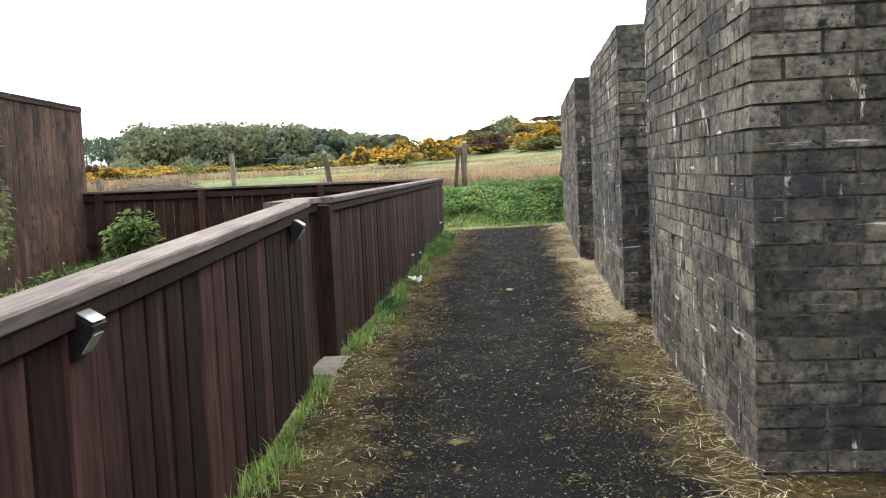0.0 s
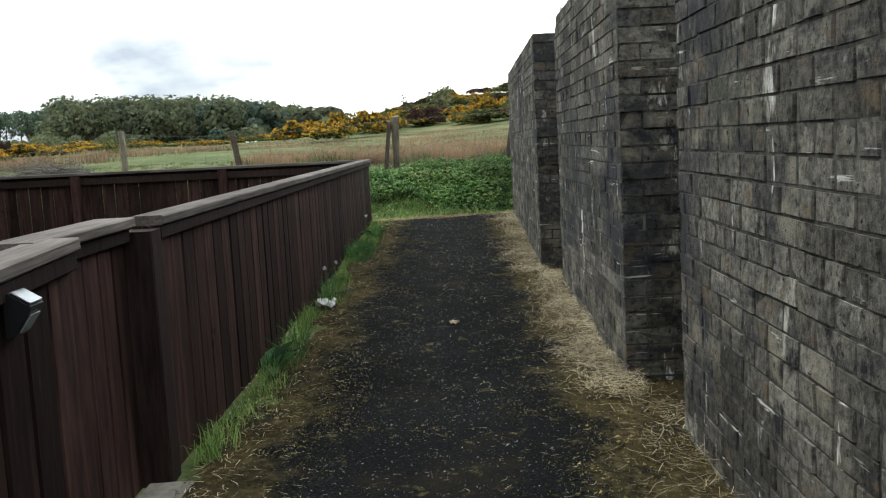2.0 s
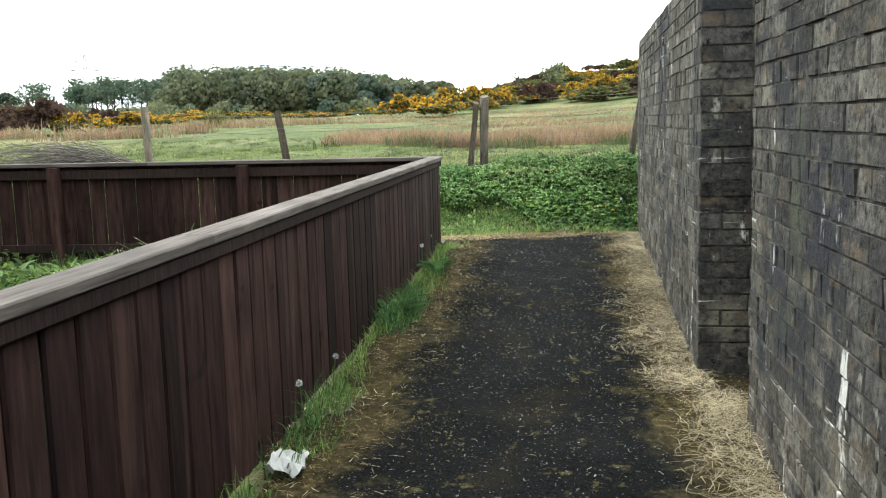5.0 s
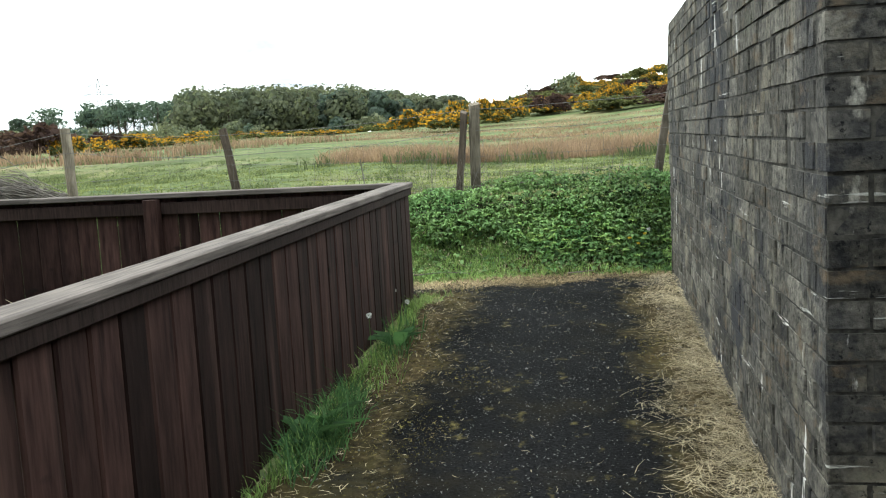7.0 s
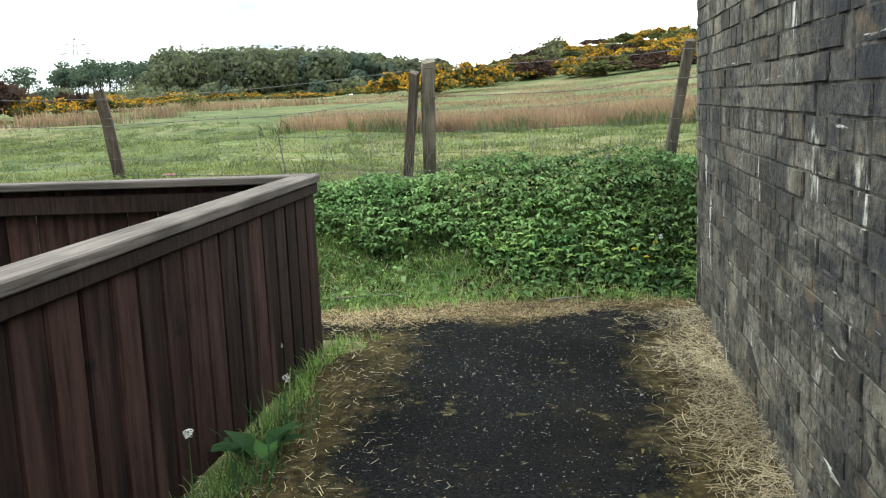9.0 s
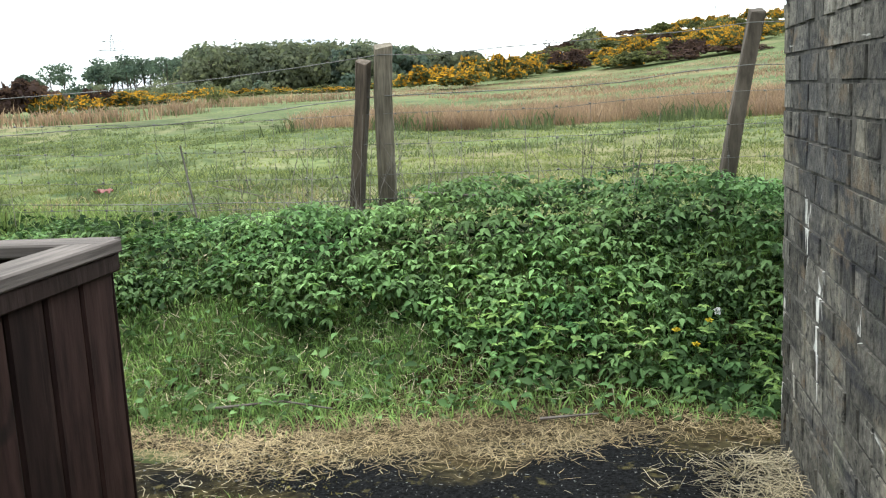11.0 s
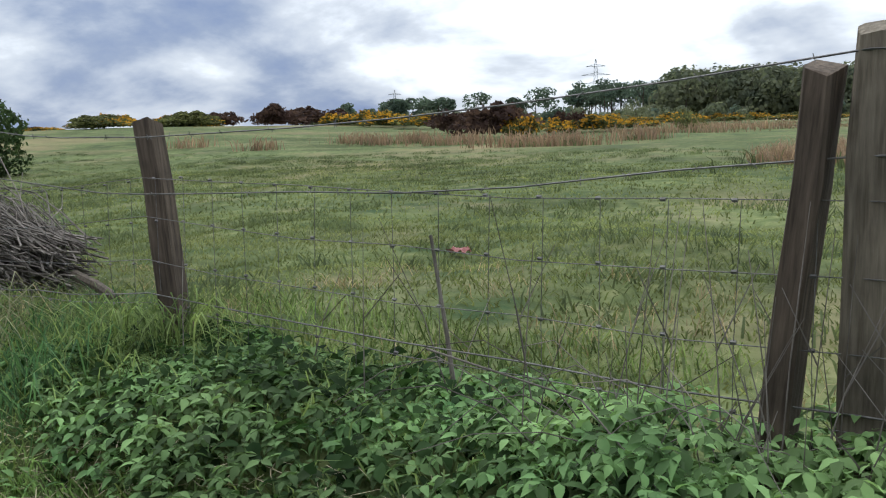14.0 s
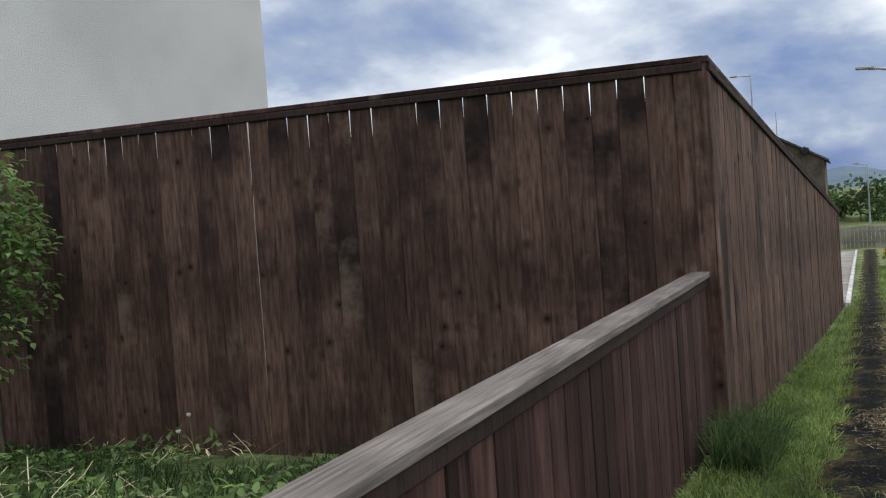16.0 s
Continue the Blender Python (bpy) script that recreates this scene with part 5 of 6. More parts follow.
    o = np.arange(n)[:, None] * 3
    moss = material("moss_and_leaf_crumbs", [(0.35, (0.055, 0.043, 0.018)), (0.52, (0.15, 0.13, 0.045)), (0.70, (0.32, 0.25, 0.125))], 3.5, rough=1, bump=0, vary="island", vary_amount=0.7, coarse=1.1, coarse_dark=0.5, spec=0.05)
    stuff("moss", tri_data("moss", v, o + [0, 1, 2], moss), "olive moss and brown crumbs on the path edges", "moss")
    # grit
    n = 14000
    p = scatter(g, n, -0.6, 1.4, 0.5, 14.4, None, 0.024)
    n = len(p)
    k = (0.0011 + 0.0042 * g.random(n) ** 4)[:, None]
    q = g.normal(size=(4, n, 3))
    v = np.stack([p + q[i] * k for i in range(4)], 1).reshape(-1, 3)
    o = np.arange(n)[:, None] * 4
    t = np.concatenate([o + [0, 1, 2], o + [0, 3, 1], o + [1, 3, 2], o + [2, 3, 0]])
    grit = material("pale_grit", [(0.3, (0.07, 0.07, 0.067)), (0.7, (0.30, 0.295, 0.285))], 60, rough=0.9, bump=0, vary="island", vary_amount=0.6)
    stuff("grit", tri_data("grit", v, t, grit), "pale grit and stone chips on the asphalt", "grit")


def gorse_meshes():
    out = []
    for k in range(4):
        g = np.random.default_rng(60 + k)
        lobes = [((0, 0, 0.35), (1.0, 0.9, 0.62)), ((0.7 * (-1) ** k, 0.2, 0.25), (0.65, 0.6, 0.5)), ((-0.5, -0.3, 0.45), (0.55, 0.6, 0.55)), ((0.2, 0.5, 0.6), (0.4, 0.4, 0.42))]
        body = join_tris([cards(g, c, r, 240, 0.12, 1) for c, r in lobes])
        bloom = join_tris([cards(g, (c[0], c[1], c[2] + 0.06), (r[0] * 1.06, r[1] * 1.06, r[2] * 1.06), 150, 0.09, 1) for c, r in lobes])
        out.append((tri_data("foliage", *body, M["gorse_green"]), tri_data("flower_cover", *bloom, M["gorse"]), tri_data("branch_mass", *body, M["burnt"])))
    return out


def build_gorse():
    kinds = gorse_meshes()
    rnd = random.Random(71)

    def bush(az, r, hgt, wide, burnt=False):
        x, y = spot(az, r)
        k = rnd.randrange(4)
        b = new("gorse_bush")
        b.matrix_basis = Matrix.LocRotScale((x, y, zat(x, y) - 0.05), Euler((0, 0, rnd.uniform(0, 6.3))), (wide / 1.7, wide / 1.7, hgt))
        if burnt is True:
            tagged(put("branch_mass", kinds[k][2], b), kind="stuff")
            tagged(b, "bare dark brown burnt gorse bush in the pasture", "bush", "burnt gorse bushes")
        elif burnt == "green":
            tagged(put("foliage", kinds[k][0], b), kind="stuff")
            tagged(b, "dull green gorse bush without flowers", "bush", "green gorse bushes")
        else:
            tagged(put("foliage", kinds[k][0], b), kind="stuff")
            if burnt == "lush":
                tagged(put("flower_cover", kinds[(k + 1) % 4][1], b), kind="stuff")
            tagged(put("flower_cover", kinds[k][1], b, label="orange-yellow flowers"), kind="stuff")
            tagged(b, "gorse bush covered in orange-yellow flowers", "bush", "flowering gorse bushes")

    bush(7.2, 84, 2.1, 4.0)
    bush(4.9, 80, 1.7, 4.6)
    bush(3.6, 86, 2.6, 4.4)
    bush(2.2, 92, 1.5, 3.6)
    for _ in range(115):
        az = rnd.uniform(-24, 2.5)
        lo = 98 + 3 * abs(min(0, az + 4)) * 0.3
        r = lo + (190 - lo) * rnd.random() ** 1.25
        bush(az, r, rnd.uniform(1.0, 2.4), rnd.uniform(3, 6), rnd.choice([True, "green", "green", False, False, False]))
    for _ in range(38):
        az = rnd.uniform(8, 27)
        bush(az, rnd.uniform(95, 150), rnd.uniform(0.5, 1.2), rnd.uniform(2, 5), rnd.choice(["green", "green", False, False]))
    for az, r, h, w, burnt in ((31.5, 58, 2.2, 4.2, True), (30.2, 56, 1.4, 2.0, False), (28.6, 62, 1.1, 2.4, False), (25.5, 68, 1.2, 3.4, False), (24, 72, 0.9, 3.6, False), (22.8, 75, 0.9, 2.6, False), (33.5, 64, 1.8, 3.6, True), (34.5, 72, 1.5, 3.0, True), (27.3, 70, 1.5, 2.4, True), (36.5, 90, 1.3, 4.0, False), (38, 100, 1.2, 4.5, False)):
        bush(az, r, h, w, burnt)
    for _ in range(34):
        az = rnd.uniform(38, 56)
        burnt = 42 < az < 49 and rnd.random() < 0.75
        bush(az, rnd.uniform(108, 135), rnd.uniform(1.4, 2.6) if burnt else rnd.uniform(0.8, 1.7), rnd.uniform(3, 6), burnt or rnd.choice(["green", False]))
    for _ in range(56):
        az = rnd.uniform(57, 82)
        bush(az, rnd.uniform(130, 200), rnd.uniform(0.7, 1.5), rnd.uniform(3, 7), rnd.choice(["green", "green", "green", True, False]))
    g = np.random.default_rng(72)
    for mat, n, label in (("gorse_green", 85, "low olive scrub over the hillside"), ("scrub", 60, "fresh green bushes scattered over the hillside")):
        parts = []
        for _ in range(n):
            near = g.random() < 0.45
            x, y = spot(g.uniform(66, 85), g.uniform(58, 90) if near else g.uniform(95, 185))
            w, h = g.uniform(1.2, 3.2), g.uniform(0.35, 0.9)
            for _ in range(4):
                parts.append(cards(g, (x + g.normal() * w * 0.5, y + g.normal() * w * 0.5, zat(x, y) + h * 0.2), (w * 0.55, w * 0.55, h), 70, 0.13 if near else 0.2, 1))
        stuff("hillside_scrub", tri_data("hillside_scrub", *join_tris(parts), M[mat]), label, "scrub")
    for az, r in ((87.2, 31), (86.5, 30), (86.0, 31.5), (84.4, 27)):
        x, y = lane(az, r)
        bush(math.degrees(math.atan2(0.4 - x, y - 14.2)), math.hypot(x - 0.4, y - 14.2), rnd.uniform(0.75, 1.0) if az > 85 else 0.5, rnd.uniform(0.8, 1.1) if az > 85 else 0.6, "lush")


def crown(g, x, y, z, hgt, wide, n, size, lobes=7, lift=0.35):
    parts = []
    for k in range(lobes):
        a, q = g.uniform(0, 6.28), g.uniform(0, 0.55) * wide / 2
        c = (x + q * math.cos(a), y + q * math.sin(a), z + hgt * g.uniform(lift, 0.86))
        r = wide * g.uniform(0.18, 0.3)
        parts.append(cards(g, c, (r, r, r * 0.75), n // lobes, size))
    return parts


def tree_trunk(x, y, z, hgt, r, seed, limbs=4, reach=1.0):
    rnd = random.Random(seed)
    pcs = [tube([(x, y, z - 0.2), (x + rnd.uniform(-0.1, 0.1) * hgt * 0.1, y, z + hgt * 0.4), (x + rnd.uniform(-0.1, 0.1) * hgt * 0.2, y, z + hgt * 0.8)], r, r * 0.3, 6)]
    for _ in range(limbs):
        a, s = rnd.uniform(0, 6.28), rnd.uniform(0.3, 0.6)
        e = hgt * rnd.uniform(0.2, 0.35) * reach
        pcs.append(tube([(x, y, z + hgt * s), (x + e * 0.5 * math.cos(a), y + e * 0.5 * math.sin(a), z + hgt * s + e * 0.5), (x + e * math.cos(a), y + e * math.sin(a), z + hgt * s + e * 0.9)], r * 0.45, r * 0.1, 5))
    return merged(pcs)


def tree_crown(g, x, y, z, hgt, wide, n, size, lobes=6):
    """Rounded clumps of leaf, close-set over the upper two thirds of a tree."""
    parts = []
    for k in range(lobes):
        a, q = g.uniform(0, 6.28), g.uniform(0.12, 0.32) * wide
        u = g.uniform(0.22, 0.66)
        if k == 0:
            q, u = 0, 0.70
        r = wide * g.uniform(0.21, 0.29)
        rz = min(r * 0.85, hgt * (1 - u))
        m = n // lobes
        d = g.normal(size=(m, 3))
        d /= np.linalg.norm(d, axis=1)[:, None]
        c = np.array([x + q * math.cos(a), y + q * math.sin(a), z + hgt * u]) + d * np.array([r, r, rz]) * g.uniform(0.72, 1.0, m)[:, None]
        e1 = np.cross(d, g.normal(size=(m, 3)))
        e1 /= np.linalg.norm(e1, axis=1)[:, None]
        e2 = np.cross(d, e1) + d * g.normal(size=(m, 1)) * 0.4
        w = (size * g.uniform(0.5, 1.2, m))[:, None]
        v = np.stack([c - e1 * w, c + e2 * w * 0.8, c + e1 * w, c - e2 * w * 0.8], 1).reshape(-1, 3)
        o = np.arange(m)[:, None] * 4
        parts.append((v, np.concatenate([o + [0, 1, 2], o + [0, 2, 3]])))
    return parts


def build_woods():
    g = np.random.default_rng(81)
    az_t = np.array([3.5, 6.0, 7.7, 10.4, 12.5, 14.5, 17.8, 20.4, 21.8])
    el_t = np.array([2.3, 2.65, 3.05, 3.65, 3.5, 3.6, 3.85, 3.66, 2.7])
    leaf, dark, trunks = [], [], []
    for k in range(175):
        az = g.uniform(3.6, 21.4)
        r = g.uniform(180, 260)
        x, y = spot(az, r)
        z = zat(x, y)
        top = 1.35 + r * math.tan(radians(np.interp(az, az_t, el_t) + 0.12 - abs(g.normal()) * 0.45))
        h = max(4.0, (top - z) * 1.09)
        pine = g.random() < (0.6 if 7.0 < az < 13 else 0.10)
        (dark if pine else leaf).extend(tree_crown(g, x, y, z, h, h * (g.uniform(0.55, 0.8) if pine else g.uniform(0.85, 1.2)), 840, 0.52, 7))
        trunks.append(tree_trunk(x, y, z, h, 0.22, k, 3))
    for k in range(55):
        az = g.uniform(3, 36)
        r = g.uniform(140, 178)
        x, y = spot(az, r)
        h = g.uniform(1.8, 3.6)
        (dark if g.random() < 0.25 else leaf).extend(tree_crown(g, x, y, zat(x, y) - 0.4, h, h * 1.5, 240, 0.34, 5))
    for k in range(60):
        x, y = spot(g.uniform(20.5, 43), g.uniform(168, 188))
        h = g.uniform(2.6, 4.4)
        leaf.extend(tree_crown(g, x, y, zat(x, y) - 0.5, h, h * 1.5, 240, 0.40, 5))
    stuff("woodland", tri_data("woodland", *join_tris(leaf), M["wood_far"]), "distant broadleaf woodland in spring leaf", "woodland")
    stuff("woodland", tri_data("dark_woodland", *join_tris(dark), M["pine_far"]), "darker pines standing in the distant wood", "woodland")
    pines = []
    for k in range(46):
        az = g.uniform(22, 41) if k > 14 else g.uniform(22, 27)
        r = g.uniform(185, 230)
        x, y = spot(az, r)
        z = zat(x, y)
        el = np.interp(az, [20, 24, 27, 31, 36, 41], [3.0, 3.15, 2.9, 2.6, 2.4, 2.2]) - abs(g.normal()) * 0.25
        h = max(3.0, (1.35 + r * math.tan(radians(el)) - z) * 1.12)
        for q in range(5):
            u = g.uniform(0.5, 0.9)
            cr = h * g.uniform(0.14, 0.22)
            pines.append(cards(g, (x + g.normal() * h * 0.12, y + g.normal() * h * 0.1, z + h * u), (cr, cr, cr * 0.55), 110, 0.36))
        trunks.append(tree_trunk(x, y, z, h, 0.2, 200 + k, 3))
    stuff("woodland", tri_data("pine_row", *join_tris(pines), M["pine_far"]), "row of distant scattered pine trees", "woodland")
    v, f = merged(trunks)
    stuff("woodland_trunks", mesh_data("woodland_trunks", v, f, M["bark"]), "trunks of the distant woodland", "woodland")


def leafy_tree(name, x, y, hgt, wide, n, size, mat, label, seed, lobes=9, lift=0.15, r=0.05):
    g = np.random.default_rng(seed)
    z = zat(x, y)
    t = new(name)
    t.matrix_basis = Matrix.Translation((x, y, z))
    tagged(t, label, "shrub" if hgt < 4 else "tree")
    v, f = tree_trunk(0, 0, 0, hgt, r, seed, 6)
    put("trunk", mesh_data("trunk", v, f, M["bark"]), t)
    put("crown", tri_data("crown", *join_tris(crown(g, 0, 0, 0, hgt, wide, n, size, lobes, lift)), mat), t)


def garden_shrub(x, y, hgt, wide, n, label, seed):
    """A shrub with real pointed leaves on stems."""
    g = np.random.default_rng(seed)
    z = zat(x, y)
    t = new("garden_shrub")
    t.matrix_basis = Matrix.Translation((x, y, z))
    tagged(t, label, "shrub", "garden shrubs")
    v, f = tree_trunk(0, 0, 0, hgt, 0.008 * hgt, seed, 9, 1.2 * wide / hgt)
    put("stems", mesh_data("stems", v, f, M["bark"]), t)
    d = g.normal(size=(n, 3))
    d /= np.linalg.norm(d, axis=1)[:, None]
    lobe = g.integers(0, 7, n)
    cx, cy, cz = g.uniform(-0.3, 0.3, 7) * wide, g.uniform(-0.3, 0.3, 7) * wide, g.uniform(0.3, 0.8, 7) * hgt
    p = np.stack([cx[lobe], cy[lobe], cz[lobe]], 1) + d * (g.random(n) ** 0.45)[:, None] * np.array([wide * 0.27, wide * 0.27, hgt * 0.2])
    put("leaves", leaves_mesh("leaves", p, np.arctan2(d[:, 1], d[:, 0]) + g.normal(size=n) * 0.5, -0.2 + g.normal(size=n) * 0.35, g.normal(size=n) * 0.4, g.uniform(0.05, 0.09, n), g.uniform(0.034, 0.058, n), M["leaf_garden"]), t)


def build_shrubs():
    leafy_tree("hawthorn", *spot(61.4, 41), 2.8, 4.6, 5600, 0.11, M["leaf_dark"], "dark green rounded hawthorn bush in the pasture", 91, 18, 0.05)
    leafy_tree("hawthorn", *spot(66.6, 52), 2.2, 3.8, 3600, 0.11, M["leaf_dark"], "dark green hawthorn bush in the pasture", 92, 16, 0.05)
    leafy_tree("bare_tree", *spot(-0.2, 150), 5.0, 4.0, 260, 0.16, M["bark"], "thin leafless tree above the gorse", 93, r=0.12)
    leafy_tree("hawthorn", *spot(-2.6, 140), 4.5, 5.0, 700, 0.3, M["wood_far"], "small green tree among the gorse", 94)
    leafy_tree("hawthorn", *spot(75.4, 190), 3.2, 6.0, 600, 0.3, M["pine_far"], "lone dark windblown tree on the ridge", 95)
    leafy_tree("hawthorn", *spot(77.5, 195), 2.6, 3.6, 400, 0.3, M["pine_far"], "lone dark tree on the ridge", 96)
    leafy_tree("hawthorn", *spot(23.2, 90), 2.4, 5.0, 900, 0.14, M["wood_far"], "pale green willow bush beyond the pasture", 97)
    leafy_tree("hawthorn", *spot(20.2, 70), 1.3, 3.6, 700, 0.12, M["gorse_green"], "low dark green bush in the pasture", 98)
    rnd = random.Random(9)
    for k in range(16):
        leafy_tree("willow", *spot(rnd.uniform(80.5, 86), rnd.uniform(52, 75)), rnd.uniform(2.0, 3.4), rnd.uniform(3, 4.5), 500, 0.16, M["leaf_dark"] if rnd.random() < 0.4 else M["wood_far"], "green willow bush beside the lower pasture", 110 + k)
    for k in range(9):
        leafy_tree("hedge_bush", *spot(86.5 + k * 0.85, rnd.uniform(70, 80)), rnd.uniform(2.2, 3.2), 4.0, 420, 0.2, M["leaf_dark"], "dark green hedge bush at the end of the lane", 140 + k)
    garden_shrub(-4.95, 8.75, 2.6, 1.2, 2400, "leafy green elder shrub against the tall fence", 151)
    garden_shrub(-4.55, 8.05, 2.55, 1.0, 1900, "tall leafy green elder shrub in the garden", 154)
    garden_shrub(-3.4, 9.3, 0.92, 0.62, 800, "small green shrub behind the low fence", 152)


build_gorse()
build_woods()
build_shrubs()
build_rushes()
build_grass()
build_bank_leaves()
build_straw()

# ---- small things ----
def solar_lamp(x, y, z):
    """A wedge-shaped solar lamp: a sloping panel over a dark body with a lens below."""
    t = new("solar_lamp")
    t.matrix_basis = pose(x, y, z) @ Matrix.Diagonal((0.8, 0.76, 0.8, 1))
    tagged(t, "black wedge-shaped solar lamp fixed to the fence", "lamp", "solar lamps")
    w = 0.05
    # profile in the plane x (out from the fence), z
    prof = [(0, -0.062), (0.0, 0.062), (0.018, 0.062), (0.074, 0.026), (0.074, 0.012), (0.022, -0.062)]
    v = [(a, -w, b) for a, b in prof] + [(a, w, b) for a, b in prof]
    n = len(prof)
    f = [tuple(range(n)), tuple(range(2 * n - 1, n - 1, -1))] + [(k, n + k, n + (k + 1) % n, (k + 1) % n) for k in range(n)]
    bm = bmesh.new()
    bv = [bm.verts.new(p) for p in v]
    for q in f:
        bm.faces.new([bv[k] for k in q])
    bmesh.ops.recalc_face_normals(bm, faces=bm.faces)
    bmesh.ops.bevel(bm, geom=bm.edges[:], offset=0.003, segments=2, affect="EDGES")
    me = bpy.data.meshes.new("body")
    bm.to_mesh(me)
    bm.free()
    me.materials.append(M["black"])
    put("body", me, t)
    v, f = slab(0.088, 0.058, 0.003, 0.002)
    put("panel", mesh_data("panel", v, f, M["panel"]), t, Matrix.Translation((0.0475, 0, 0.0465)) @ pose(0, 0, 0, 0, 32.7, 0) @ pose(0, 0, 0, 0, 0, 90), "pale reflective solar panel")
    v, f = slab(0.07, 0.06, 0.004, 0.003)
    put("lens", mesh_data("lens", v, f, M["panel"]), t, Matrix.Translation((0.0495, 0, -0.024)) @ pose(0, 0, 0, 0, 125, 0) @ pose(0, 0, 0, 0, 0, 90), "clear plastic lens")


def crumpled(name, x, y, w, mat, label, category, seed):
    rnd = random.Random(seed)
    n = 7
    z = zat(x, y) + (0.025 if name == "paper" else 0.03)
    v = [(w * (i / (n - 1) - 0.5) * rnd.uniform(0.8, 1.1), 0.7 * w * (j / (n - 1) - 0.5) * rnd.uniform(0.8, 1.1), rnd.uniform(0, 0.3) * w) for i in range(n) for j in range(n)]
    v += [(a, b, c - 0.002) for a, b, c in v]
    f = []
    for i in range(n - 1):
        for j in range(n - 1):
            k = i * n + j
            f += [(k, k + n, k + n + 1, k + 1), (k + n * n, k + 1 + n * n, k + n + 1 + n * n, k + n + n * n)]
    tagged(put(name, mesh_data(name, v, f, mat), None, pose(x, y, z, 0, 0, rnd.uniform(0, 360))), label, category)


def dandelion(x, y, h, clock, seed):
    rnd = random.Random(seed)
    z = zat(x, y)
    t = new("dandelion")
    t.matrix_basis = Matrix.Translation((x, y, z))
    tagged(t, "dandelion with a white seed head" if clock else "yellow dandelion flower on the verge", "flower", "dandelion clocks" if clock else "dandelion flowers")
    tip = (rnd.uniform(-0.02, 0.02), rnd.uniform(-0.02, 0.02), h)
    put("stem", mesh_data("stem", *tube([(0, 0, 0), (tip[0] * 0.3, 0, h * 0.6), tip], 0.0025, 0.0018, 5), M["leaf"]), t)
    g = np.random.default_rng(seed)
    v, tr = cards(g, tip, (0.013, 0.013, 0.013 if clock else 0.006), 70, 0.005)
    put("head", tri_data("head", v, tr, M["white" if clock else "yellow"]), t)


def dock(x, y, seed):
    g = np.random.default_rng(seed)
    n = 8
    a = g.uniform(0, 6.28, n)
    p = np.stack([0.02 * np.cos(a), 0.02 * np.sin(a), np.full(n, 0.01)], 1)
    tagged(put("dock_plant", leaves_mesh("dock_plant", p, a, g.uniform(0.45, 1.1, n), g.normal(size=n) * 0.3, g.uniform(0.14, 0.24, n), g.uniform(0.065, 0.095, n), M["grass_shade"], 0.35), None, Matrix.Translation((x, y, zat(x, y)))), "broad-leaved green dock plant at the fence foot", "weed", "dock plants")


def brush_pile():
    """Cut branches heaped on the pasture beyond the wire fence, butts together at one end."""
    rnd = random.Random(301)
    base = Vector((-4.35, 17.5, 0))
    t = new("brushwood_pile")
    t.matrix_basis = Matrix.Translation((-5.6, 17.2, zat(-5.6, 17.2)))
    tagged(t, "heap of dry grey cut branches on the pasture", "brushwood")
    inv = t.matrix_basis.inverted()
    for k in range(14):
        pcs = []
        for _ in range(24):
            s = Vector((rnd.uniform(-4.85, -4.5), rnd.uniform(16.95, 17.5), 0))
            L = rnd.uniform(1.0, 2.3)
            a = math.radians(rnd.gauss(176, 11))
            rise = abs(rnd.gauss(0.14, 0.14))
            z0 = zat(s.x, s.y) + rnd.uniform(0.0, 0.34)
            pts = []
            for q in range(6):
                u = q / 5
                pts.append((s.x + L * u * math.cos(a) + rnd.gauss(0, 0.015), s.y + L * u * math.sin(a) + rnd.gauss(0, 0.02), z0 + rise * math.sin(u * 2.3) - 0.12 * u * u + rnd.gauss(0, 0.012)))
            pcs.append(tube(pts, rnd.uniform(0.004, 0.008), 0.0015, 4))
            for _ in range(3):
                i = rnd.randrange(1, 5)
                e = Vector(pts[i])
                pcs.append(tube([e, e + Vector((-rnd.uniform(0.1, 0.3), rnd.gauss(0, 0.1), rnd.gauss(0.04, 0.08)))], 0.004, 0.0015, 3))
        put("branch", mesh_data("branch", *merged(pcs), M["twig"]), t, inv)
    # the cut trunk at the butt end
    put("log", mesh_data("log", *tube([(-4.55, 17.3, zat(-4.5, 17.3) + 0.10), (-4.25, 17.25, zat(-4.2, 17.2) + 0.05), (-3.95, 17.15, zat(-3.9, 17.1) + 0.03)], 0.036, 0.024, 8), M["bark"]), t, inv)


